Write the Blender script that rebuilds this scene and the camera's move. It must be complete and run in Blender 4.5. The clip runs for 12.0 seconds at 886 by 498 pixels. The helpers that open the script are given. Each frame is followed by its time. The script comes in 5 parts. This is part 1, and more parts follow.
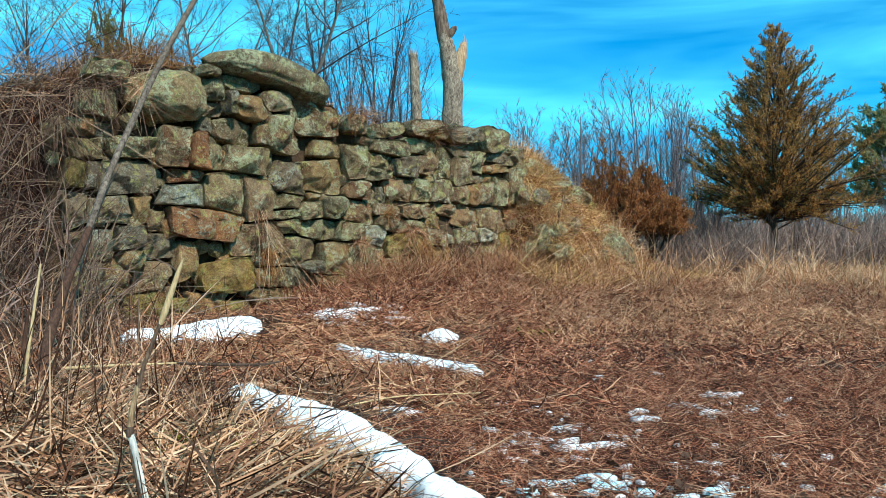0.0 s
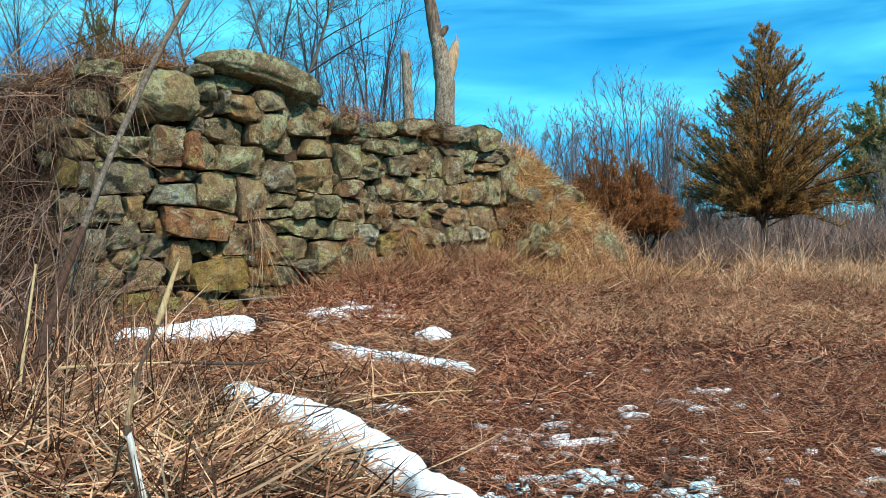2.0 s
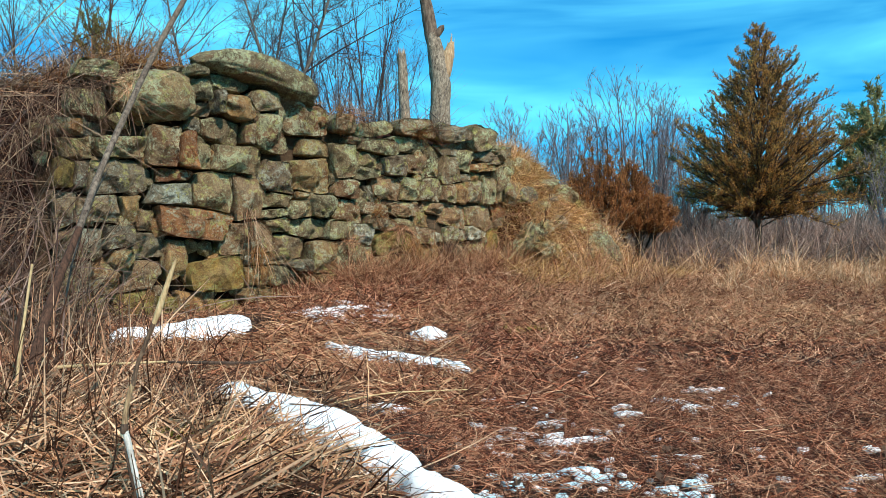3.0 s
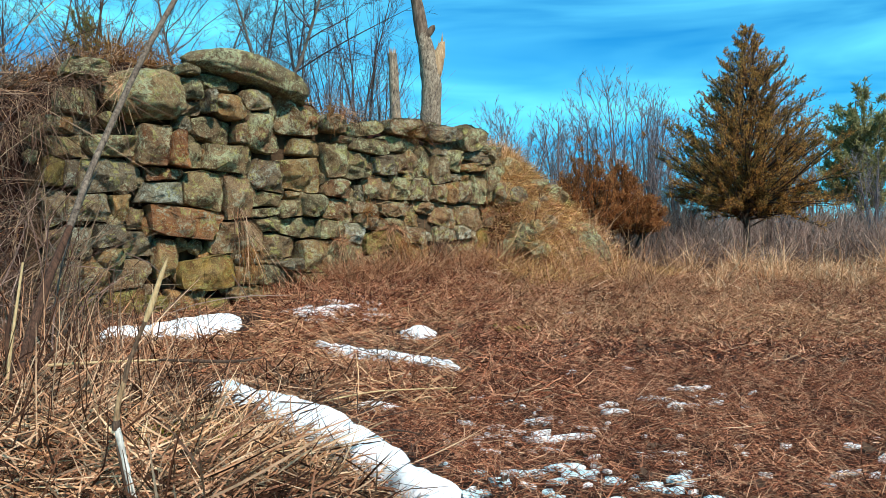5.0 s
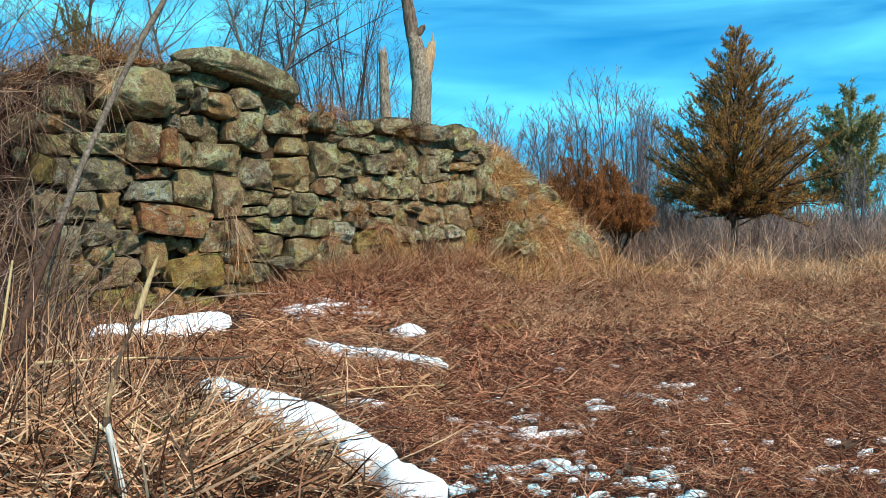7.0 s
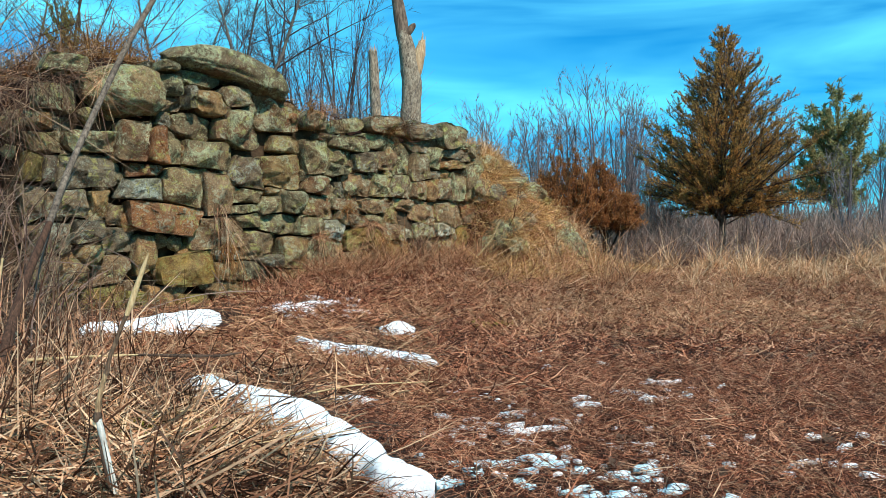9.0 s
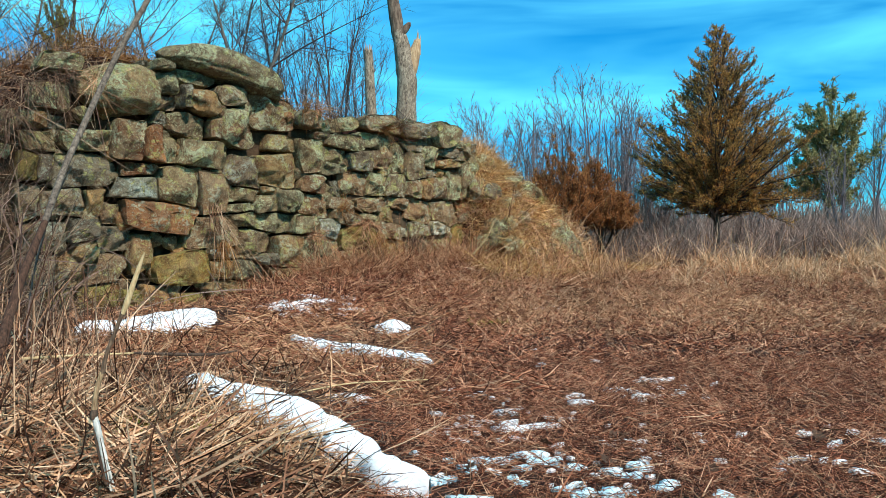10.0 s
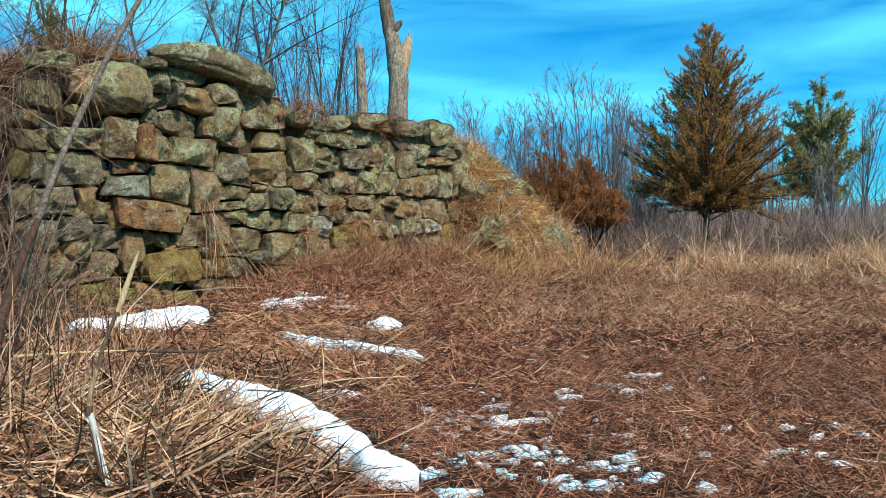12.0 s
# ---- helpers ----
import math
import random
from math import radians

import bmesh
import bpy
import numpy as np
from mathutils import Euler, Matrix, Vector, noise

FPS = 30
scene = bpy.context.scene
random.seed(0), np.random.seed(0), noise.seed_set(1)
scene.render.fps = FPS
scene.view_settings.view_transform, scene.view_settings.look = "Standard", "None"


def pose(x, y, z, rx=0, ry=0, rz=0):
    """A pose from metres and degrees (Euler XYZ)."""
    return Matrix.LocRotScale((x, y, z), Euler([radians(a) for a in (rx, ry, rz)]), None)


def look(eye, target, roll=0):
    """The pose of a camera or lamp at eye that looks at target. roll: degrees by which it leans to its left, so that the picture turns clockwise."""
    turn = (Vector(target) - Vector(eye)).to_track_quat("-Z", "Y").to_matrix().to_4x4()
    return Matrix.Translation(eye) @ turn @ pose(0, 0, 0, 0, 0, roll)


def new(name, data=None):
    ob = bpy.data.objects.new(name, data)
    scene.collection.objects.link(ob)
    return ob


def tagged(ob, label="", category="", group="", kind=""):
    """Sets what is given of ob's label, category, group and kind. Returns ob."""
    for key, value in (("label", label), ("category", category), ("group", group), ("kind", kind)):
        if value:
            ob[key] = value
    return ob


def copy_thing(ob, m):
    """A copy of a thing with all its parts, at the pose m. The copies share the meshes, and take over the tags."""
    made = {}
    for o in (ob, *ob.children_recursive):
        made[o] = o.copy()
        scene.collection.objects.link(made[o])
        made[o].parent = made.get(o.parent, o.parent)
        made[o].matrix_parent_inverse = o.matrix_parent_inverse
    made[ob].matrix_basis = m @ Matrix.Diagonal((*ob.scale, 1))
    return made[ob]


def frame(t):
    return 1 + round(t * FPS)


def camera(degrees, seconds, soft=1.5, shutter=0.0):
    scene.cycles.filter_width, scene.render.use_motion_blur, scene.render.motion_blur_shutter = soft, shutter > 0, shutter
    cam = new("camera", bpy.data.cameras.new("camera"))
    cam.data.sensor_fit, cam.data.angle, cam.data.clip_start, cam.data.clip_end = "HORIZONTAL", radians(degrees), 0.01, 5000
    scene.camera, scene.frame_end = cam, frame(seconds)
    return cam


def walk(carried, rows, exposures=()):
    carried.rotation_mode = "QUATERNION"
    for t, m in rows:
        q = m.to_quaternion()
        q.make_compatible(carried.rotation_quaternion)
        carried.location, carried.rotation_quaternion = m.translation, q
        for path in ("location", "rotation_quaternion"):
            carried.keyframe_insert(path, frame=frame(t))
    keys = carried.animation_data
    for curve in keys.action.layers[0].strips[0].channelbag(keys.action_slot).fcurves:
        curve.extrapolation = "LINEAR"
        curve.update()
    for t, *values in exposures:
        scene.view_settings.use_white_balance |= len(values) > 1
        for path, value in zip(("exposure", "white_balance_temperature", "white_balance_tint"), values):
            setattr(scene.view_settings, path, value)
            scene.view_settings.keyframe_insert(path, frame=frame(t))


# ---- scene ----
# World: the eye stands near the origin and looks along +y; the stone wall recedes from the left to the right.
cam = camera(60.29, 12.0, soft=0.15)
PATH = [
    (0.0, -0.0292, 0.1480, 1.0863, 1.869, -0.820, 0.071),
    (0.5, -0.0276, 0.1324, 1.0900, 1.744, -0.879, 0.136),
    (1.0, -0.0259, 0.1178, 1.0931, 1.612, -0.925, 0.180),
    (1.5, -0.0240, 0.1041, 1.0954, 1.473, -0.960, 0.204),
    (2.0, -0.0220, 0.0910, 1.0972, 1.328, -0.986, 0.213),
    (2.5, -0.0197, 0.0786, 1.0985, 1.176, -1.006, 0.209),
    (3.0, -0.0174, 0.0666, 1.0994, 1.020, -1.021, 0.194),
    (5.0, -0.0063, 0.0216, 1.1003, 0.351, -1.070, 0.075),
    (5.5, -0.0032, 0.0106, 1.1002, 0.176, -1.085, 0.039),
    (6.0, -0.0000, -0.0005, 1.1000, -0.000, -1.103, 0.005),
    (6.5, 0.0032, -0.0118, 1.0999, -0.178, -1.126, -0.027),
    (7.0, 0.0065, -0.0233, 1.0998, -0.355, -1.152, -0.055),
    (9.0, 0.0199, -0.0727, 1.1008, -1.052, -1.302, -0.117),
    (9.5, 0.0231, -0.0862, 1.1015, -1.218, -1.350, -0.118),
    (10.0, 0.0262, -0.1002, 1.1024, -1.379, -1.401, -0.113),
    (10.5, 0.0293, -0.1147, 1.1036, -1.534, -1.455, -0.102),
    (11.0, 0.0321, -0.1299, 1.1050, -1.682, -1.509, -0.086),
    (11.5, 0.0347, -0.1456, 1.1066, -1.821, -1.565, -0.065),
    (12.0, 0.0371, -0.1619, 1.1085, -1.951, -1.618, -0.040),
]
walk(cam, [(t, pose(x, y, z, 90 + pitch, roll, yaw)) for t, x, y, z, yaw, pitch, roll in PATH],
     exposures=[(0.0, 0.32, 5600, 6), (1.5, 0.32, 5780, 8.5), (3.0, 0.31, 5960, 12), (6.0, 0.31, 6080, 12.5), (9.0, 0.30, 5900, 10), (12.0, 0.29, 5800, 10)])

# ---- sky and sun ----
SUN_AZIMUTH, SUN_HEIGHT = 146.0, 44.0      # degrees: from +y clockwise; above the horizon
world = bpy.data.worlds.new("sky")
scene.world = world
world.use_nodes = True
wn, wl = world.node_tree.nodes, world.node_tree.links
wn.clear()


def wnode(kind, **values):
    n = wn.new(kind)
    for key, value in values.items():
        n.inputs[key].default_value = value
    return n


sky = wn.new("ShaderNodeTexSky")
sky.sky_type, sky.sun_disc = "NISHITA", False
sky.sun_elevation, sky.sun_rotation = radians(SUN_HEIGHT), radians(SUN_AZIMUTH)
sky.air_density, sky.dust_density, sky.ozone_density = 1.0, 0.4, 2.5
coords = wn.new("ShaderNodeTexCoord")
stretch = wn.new("ShaderNodeMapping")
stretch.inputs["Scale"].default_value = (1.3, 1.3, 7.5)
stretch.inputs["Rotation"].default_value = (0.0, 0.10, 0.0)
stretch.inputs["Location"].default_value = (0.9, 0.0, 0.62)
wl.new(coords.outputs["Generated"], stretch.inputs["Vector"])
streaks = wnode("ShaderNodeTexNoise", Scale=1.5, Detail=5.0, Roughness=0.48, Distortion=0.5)
wl.new(stretch.outputs["Vector"], streaks.inputs["Vector"])
cover = wn.new("ShaderNodeValToRGB")
cover.color_ramp.elements[0].position, cover.color_ramp.elements[1].position = 0.33, 0.70
wl.new(streaks.outputs["Fac"], cover.inputs["Fac"])
tint = wn.new("ShaderNodeMix")
tint.data_type, tint.blend_type = "RGBA", "MULTIPLY"
tint.inputs[0].default_value = 1.0
tint.inputs[7].default_value = (0.08, 0.685, 1.0, 1.0)
wl.new(sky.outputs["Color"], tint.inputs[6])
clouds = wn.new("ShaderNodeMix")
clouds.data_type = "RGBA"
clouds.inputs[7].default_value = (1.9, 8.0, 9.6, 1.0)
wl.new(cover.outputs["Color"], clouds.inputs[0])
wl.new(tint.outputs[2], clouds.inputs[6])
back = wnode("ShaderNodeBackground", Strength=0.12)
wl.new(clouds.outputs[2], back.inputs["Color"])
sky_out = wn.new("ShaderNodeOutputWorld")
wl.new(back.outputs["Background"], sky_out.inputs["Surface"])

sun_lamp = bpy.data.lights.new("sun", "SUN")
sun_lamp.energy, sun_lamp.angle, sun_lamp.color = 4.8, radians(0.6), (1.0, 0.90, 0.76)
a, e = radians(SUN_AZIMUTH), radians(SUN_HEIGHT)
sun_way = Vector((math.sin(a) * math.cos(e), math.cos(a) * math.cos(e), math.sin(e)))
new("sun", sun_lamp).matrix_world = look(sun_way * 50, (0, 0, 0))


# ---- materials ----
def material(name, rough=0.85):
    m = bpy.data.materials.new(name)
    m.use_nodes = True
    nodes, links = m.node_tree.nodes, m.node_tree.links
    shader = nodes["Principled BSDF"]
    shader.inputs["Roughness"].default_value = rough
    shader.inputs["Specular IOR Level"].default_value = 0.25
    return m, nodes, links, shader


def noise_node(nodes, links, vector, scale, detail=5.0, rough=0.6, distortion=0.0):
    n = nodes.new("ShaderNodeTexNoise")
    n.inputs["Scale"].default_value, n.inputs["Detail"].default_value = scale, detail
    n.inputs["Roughness"].default_value, n.inputs["Distortion"].default_value = rough, distortion
    if vector:
        links.new(vector, n.inputs["Vector"])
    return n.outputs["Fac"]


def ramp_node(nodes, links, fac, stops):
    n = nodes.new("ShaderNodeValToRGB")
    ramp = n.color_ramp
    while len(ramp.elements) < len(stops):
        ramp.elements.new(0.5)
    for el, (p, c) in zip(ramp.elements, stops):
        el.position, el.color = p, (*c, 1.0) if len(c) == 3 else c
    links.new(fac, n.inputs["Fac"])
    return n.outputs["Color"]


def mix_node(nodes, links, fac, a, b, blend="MIX"):
    n = nodes.new("ShaderNodeMix")
    n.data_type, n.blend_type = "RGBA", blend
    for slot, v in ((0, fac), (6, a), (7, b)):
        if isinstance(v, (int, float)):
            n.inputs[slot].default_value = v
        elif isinstance(v, tuple):
            n.inputs[slot].default_value = (*v, 1.0)
        else:
            links.new(v, n.inputs[slot])
    return n.outputs[2]


def bump_node(nodes, links, height, shader, strength, distance):
    n = nodes.new("ShaderNodeBump")
    n.inputs["Strength"].default_value, n.inputs["Distance"].default_value = strength, distance
    links.new(height, n.inputs["Height"])
    links.new(n.outputs["Normal"], shader.inputs["Normal"])


GREY, WHITE = (0.0, 0.0, 0.0), (1.0, 1.0, 1.0)


def stone_material(name, dark, light, lichen, cover, rust=0.0):
    """Weathered fieldstone: mottled rock, crusts of lichen, rust stains, a gritty relief."""
    m, nodes, links, shader = material(name, 0.92)
    tc = nodes.new("ShaderNodeTexCoord")
    info = nodes.new("ShaderNodeObjectInfo")
    shift = nodes.new("ShaderNodeVectorMath")
    shift.operation = "ADD"
    links.new(tc.outputs["Object"], shift.inputs[0])
    spread = nodes.new("ShaderNodeVectorMath")
    spread.operation = "SCALE"
    spread.inputs["Scale"].default_value = 37.0
    links.new(info.outputs["Random"], spread.inputs[0])
    links.new(spread.outputs["Vector"], shift.inputs[1])
    v = shift.outputs["Vector"]
    big = noise_node(nodes, links, v, 4.5, 6, 0.62, 0.4)
    base = ramp_node(nodes, links, big, [(0.28, dark), (0.72, light)])
    tone = ramp_node(nodes, links, info.outputs["Random"], [(0.0, (0.70, 0.70, 0.66)), (0.25, (1.14, 0.98, 0.78)), (0.5, (0.88, 0.92, 0.82)), (0.75, (1.20, 1.13, 0.94)), (1.0, (1.36, 1.12, 0.84))])
    base = mix_node(nodes, links, 1.0, base, tone, "MULTIPLY")
    warm = ramp_node(nodes, links, noise_node(nodes, links, v, 2.4, 5, 0.6, 0.5), [(0.50, GREY), (0.66, (0.50, 0.50, 0.50))])
    base = mix_node(nodes, links, warm, base, (0.370, 0.230, 0.130))
    stain = ramp_node(nodes, links, noise_node(nodes, links, v, 3.1, 4, 0.6, 0.8), [(0.60 - 0.25 * rust, GREY), (0.80 - 0.25 * rust, WHITE)])
    base = mix_node(nodes, links, stain, base, (0.255, 0.098, 0.042))
    crust = noise_node(nodes, links, v, 25.0, 6, 0.74, 0.5)
    patch = ramp_node(nodes, links, noise_node(nodes, links, v, 3.6, 4, 0.55, 0.4), [(0.40, (0.42, 0.42, 0.42)), (0.58, (0.78, 0.78, 0.78))])
    both = nodes.new("ShaderNodeMath")
    both.operation = "MULTIPLY"
    links.new(crust, both.inputs[0])
    links.new(patch, both.inputs[1])
    spots = ramp_node(nodes, links, both.outputs[0], [(0.405 - 0.10 * cover, GREY), (0.430 - 0.10 * cover, (0.9, 0.9, 0.9))])
    base = mix_node(nodes, links, spots, base, lichen)
    gold = ramp_node(nodes, links, noise_node(nodes, links, v, 7.0, 7, 0.78, 0.8), [(0.55, GREY), (0.59, (0.85, 0.85, 0.85))])
    base = mix_node(nodes, links, gold, base, (0.50, 0.44, 0.14))
    grit = noise_node(nodes, links, v, 75.0, 4, 0.7)
    pits = ramp_node(nodes, links, grit, [(0.30, (0.42, 0.42, 0.42)), (0.62, (1.22, 1.22, 1.22))])
    base = mix_node(nodes, links, 0.75, base, pits, "MULTIPLY")
    speck = ramp_node(nodes, links, noise_node(nodes, links, v, 170.0, 3, 0.7), [(0.36, (0.55, 0.55, 0.55)), (0.60, (1.28, 1.28, 1.26))])
    base = mix_node(nodes, links, 0.7, base, speck, "MULTIPLY")
    mottle = ramp_node(nodes, links, noise_node(nodes, links, v, 10.0, 7, 0.75, 0.4), [(0.36, (0.30, 0.26, 0.22)), (0.48, (0.92, 0.92, 0.90)), (0.64, (1.45, 1.45, 1.38))])
    base = mix_node(nodes, links, 0.75, base, mottle, "MULTIPLY")
    scab = ramp_node(nodes, links, noise_node(nodes, links, v, 52.0, 5, 0.75, 0.3), [(0.565, GREY), (0.605, (0.8, 0.8, 0.8))])
    base = mix_node(nodes, links, scab, base, lichen)
    links.new(base, shader.inputs["Base Color"])
    relief = nodes.new("ShaderNodeMath")
    relief.operation = "MULTIPLY_ADD"
    links.new(crust, relief.inputs[0])
    relief.inputs[1].default_value = 1.0
    links.new(grit, relief.inputs[2])
    bump_node(nodes, links, relief.outputs[0], shader, 1.0, 0.05)
    return m


STONE = {
    "g": stone_material("green_grey_stone", (0.155, 0.113, 0.066), (0.385, 0.292, 0.178), (0.570, 0.550, 0.310), 0.46, 0.16),
    "d": stone_material("dark_grey_and_shaded_stone", (0.130, 0.100, 0.070), (0.310, 0.246, 0.172), (0.440, 0.420, 0.310), 0.22, 0.06),
    "r": stone_material("rust_red_stone", (0.220, 0.094, 0.042), (0.480, 0.208, 0.088), (0.488, 0.420, 0.270), 0.20, 0.5),
    "o": stone_material("ochre_stone", (0.260, 0.147, 0.060), (0.543, 0.331, 0.151), (0.531, 0.466, 0.275), 0.30, 0.30),
    "n": stone_material("brown_stone", (0.195, 0.118, 0.068), (0.450, 0.285, 0.168), (0.530, 0.470, 0.300), 0.28, 0.32),
    "w": stone_material("pale_lichened_stone", (0.265, 0.230, 0.173), (0.509, 0.451, 0.340), (0.708, 0.667, 0.519), 0.72),
    "p": stone_material("pale_grey_stone", (0.190, 0.178, 0.135), (0.390, 0.365, 0.280), (0.490, 0.490, 0.380), 0.45),
    "t": stone_material("rust_stained_stone", (0.180, 0.105, 0.058), (0.430, 0.270, 0.150), (0.560, 0.520, 0.320), 0.42, 0.62),
    "m": stone_material("mossy_stone", (0.164, 0.113, 0.035), (0.437, 0.301, 0.091), (0.418, 0.345, 0.102), 0.36, 0.30),
}


def earth_material(name, stops, scale, bump=0.03):
    m, nodes, links, shader = material(name, 0.97)
    tc = nodes.new("ShaderNodeTexCoord")
    v = tc.outputs["Object"]
    base = ramp_node(nodes, links, noise_node(nodes, links, v, scale, 8, 0.72, 0.6), stops)
    wide = ramp_node(nodes, links, noise_node(nodes, links, v, 0.55, 4, 0.6, 0.4), [(0.3, (0.70, 0.66, 0.62)), (0.7, (1.15, 1.12, 1.05))])
    links.new(mix_node(nodes, links, 1.0, base, wide, "MULTIPLY"), shader.inputs["Base Color"])
    bump_node(nodes, links, noise_node(nodes, links, v, scale * 4, 6, 0.75), shader, 1.0, bump)
    return m


def blade_material(name, stops, rough=0.75, through_light=0.25):
    """Dry blades, needles and twigs: the colour differs from piece to piece and a little along it."""
    m, nodes, links, shader = material(name, rough)
    geo = nodes.new("ShaderNodeNewGeometry")
    tc = nodes.new("ShaderNodeTexCoord")
    base = ramp_node(nodes, links, geo.outputs["Random Per Island"], stops)
    wide = ramp_node(nodes, links, noise_node(nodes, links, tc.outputs["Object"], 0.8, 4, 0.6, 0.3), [(0.32, (0.78, 0.75, 0.73)), (0.68, (1.16, 1.14, 1.10))])
    fine = ramp_node(nodes, links, noise_node(nodes, links, tc.outputs["Object"], 30.0, 3, 0.6), [(0.3, (0.7, 0.7, 0.7)), (0.7, (1.15, 1.15, 1.15))])
    base = mix_node(nodes, links, 1.0, base, wide, "MULTIPLY")
    base = mix_node(nodes, links, 1.0, base, fine, "MULTIPLY")
    links.new(base, shader.inputs["Base Color"])
    shader.inputs["Specular IOR Level"].default_value = 0.15
    glow = nodes.new("ShaderNodeBsdfTranslucent")
    links.new(base, glow.inputs["Color"])
    both = nodes.new("ShaderNodeMixShader")
    both.inputs["Fac"].default_value = through_light
    links.new(shader.outputs["BSDF"], both.inputs[1])
    links.new(glow.outputs["BSDF"], both.inputs[2])
    links.new(both.outputs["Shader"], nodes["Material Output"].inputs["Surface"])
    return m


def bark_material(name, dark, light, scale=9.0, stretch_z=0.18, bump=0.02):
    m, nodes, links, shader = material(name, 0.9)
    tc = nodes.new("ShaderNodeTexCoord")
    mp = nodes.new("ShaderNodeMapping")
    mp.inputs["Scale"].default_value = (1.0, 1.0, stretch_z)
    links.new(tc.outputs["Object"], mp.inputs["Vector"])
    cracks = noise_node(nodes, links, mp.outputs["Vector"], scale * 3, 6, 0.7, 0.6)
    blotch = noise_node(nodes, links, tc.outputs["Object"], scale * 0.4, 5, 0.65)
    base = ramp_node(nodes, links, cracks, [(0.32, dark), (0.66, light)])
    tone = ramp_node(nodes, links, blotch, [(0.3, (0.62, 0.58, 0.55)), (0.7, (1.15, 1.15, 1.12))])
    links.new(mix_node(nodes, links, 1.0, base, tone, "MULTIPLY"), shader.inputs["Base Color"])
    bump_node(nodes, links, cracks, shader, 1.0, bump)
    return m


def snow_material(name, dark, light, rough):
    m, nodes, links, shader = material(name, rough)
    tc = nodes.new("ShaderNodeTexCoord")
    v = tc.outputs["Object"]
    base = ramp_node(nodes, links, noise_node(nodes, links, v, 9.0, 6, 0.65), [(0.30, dark), (0.6, light)])
    links.new(base, shader.inputs["Base Color"])
    bump_node(nodes, links, noise_node(nodes, links, v, 26.0, 5, 0.6), shader, 0.6, 0.012)
    return m


SOIL = earth_material("matted_brown_thatch", [(0.32, (0.008, 0.003, 0.002)), (0.53, (0.042, 0.015, 0.008)), (0.79, (0.115, 0.044, 0.022))], 16.0)
CORE = earth_material("dark_rubble_and_earth", [(0.3, (0.026, 0.016, 0.009)), (0.7, (0.150, 0.095, 0.052))], 9.0)
# Russet and straw: the dark low stops paint shade between stems onto some blades.
RUSSET_GRASS = blade_material("russet_dead_grass", [(0.0, (0.024, 0.008, 0.005)), (0.43, (0.155, 0.047, 0.025)), (0.70, (0.55, 0.196, 0.098)), (1.0, (0.92, 0.52, 0.31))])
STRAW_GRASS = blade_material("straw_dead_grass", [(0.0, (0.026, 0.009, 0.004)), (0.32, (0.062, 0.024, 0.011)), (0.48, (0.29, 0.127, 0.068)), (0.75, (0.63, 0.330, 0.180)), (1.0, (0.90, 0.60, 0.38))])
GOLD_GRASS = blade_material("golden_dead_grass", [(0.0, (0.32, 0.140, 0.062)), (0.5, (0.72, 0.390, 0.195)), (1.0, (0.92, 0.64, 0.40))])
TAN_GRASS = blade_material("tan_stubble", [(0.0, (0.16, 0.062, 0.032)), (0.5, (0.52, 0.240, 0.120)), (1.0, (0.84, 0.51, 0.28))])
OCHRE_GRASS = blade_material("ochre_bank_grass", [(0.0, (0.22, 0.105, 0.034)), (0.5, (0.66, 0.355, 0.120)), (1.0, (0.94, 0.63, 0.29))])
RUST_FERN = blade_material("rusty_dry_herbs", [(0.0, (0.10, 0.035, 0.012)), (0.5, (0.30, 0.125, 0.038)), (1.0, (0.48, 0.26, 0.085))])
GREY_TWIG = blade_material("grey_brown_twigs", [(0.0, (0.095, 0.078, 0.082)), (0.6, (0.250, 0.208, 0.215)), (1.0, (0.43, 0.37, 0.375))], 0.85)
DARK_TWIG = blade_material("dark_brown_twigs", [(0.0, (0.030, 0.020, 0.018)), (0.6, (0.095, 0.066, 0.055)), (1.0, (0.20, 0.145, 0.115))], 0.85)
BLUE_TWIG = blade_material("slate_brown_twigs", [(0.0, (0.045, 0.034, 0.036)), (0.6, (0.130, 0.100, 0.102)), (1.0, (0.26, 0.21, 0.205))], 0.85)
PURPLE_TWIG = blade_material("dark_bramble_canes", [(0.0, (0.055, 0.028, 0.022)), (0.6, (0.205, 0.120, 0.082)), (1.0, (0.50, 0.35, 0.22))], 0.8)
HAZE_TWIG = blade_material("far_brush_twigs", [(0.0, (0.13, 0.078, 0.064)), (0.6, (0.32, 0.205, 0.160)), (1.0, (0.55, 0.375, 0.290))], 0.9)
CEDAR_LEAF = blade_material("bronzed_cedar_foliage", [(0.0, (0.080, 0.058, 0.040)), (0.25, (0.20, 0.118, 0.042)), (0.62, (0.56, 0.275, 0.066)), (1.0, (0.82, 0.425, 0.110))], 0.75, 0.45)
RUST_LEAF = blade_material("rust_brown_juniper_foliage", [(0.0, (0.15, 0.060, 0.024)), (0.5, (0.42, 0.162, 0.056)), (1.0, (0.60, 0.275, 0.092))], 0.75, 0.4)
PINE_LEAF = blade_material("green_pine_needles", [(0.0, (0.095, 0.085, 0.036)), (0.5, (0.33, 0.290, 0.110)), (1.0, (0.60, 0.50, 0.220))], 0.75, 0.4)
SAPLING_LEAF = blade_material("yellow_green_needles", [(0.0, (0.10, 0.080, 0.025)), (0.5, (0.26, 0.220, 0.060)), (1.0, (0.42, 0.310, 0.085))], 0.75, 0.4)
BARK = bark_material("grey_bark", (0.060, 0.048, 0.040), (0.24, 0.205, 0.165))
DEAD_BARK = bark_material("weathered_dead_bark", (0.050, 0.030, 0.020), (0.54, 0.425, 0.300), 11.0, 0.45, 0.04)
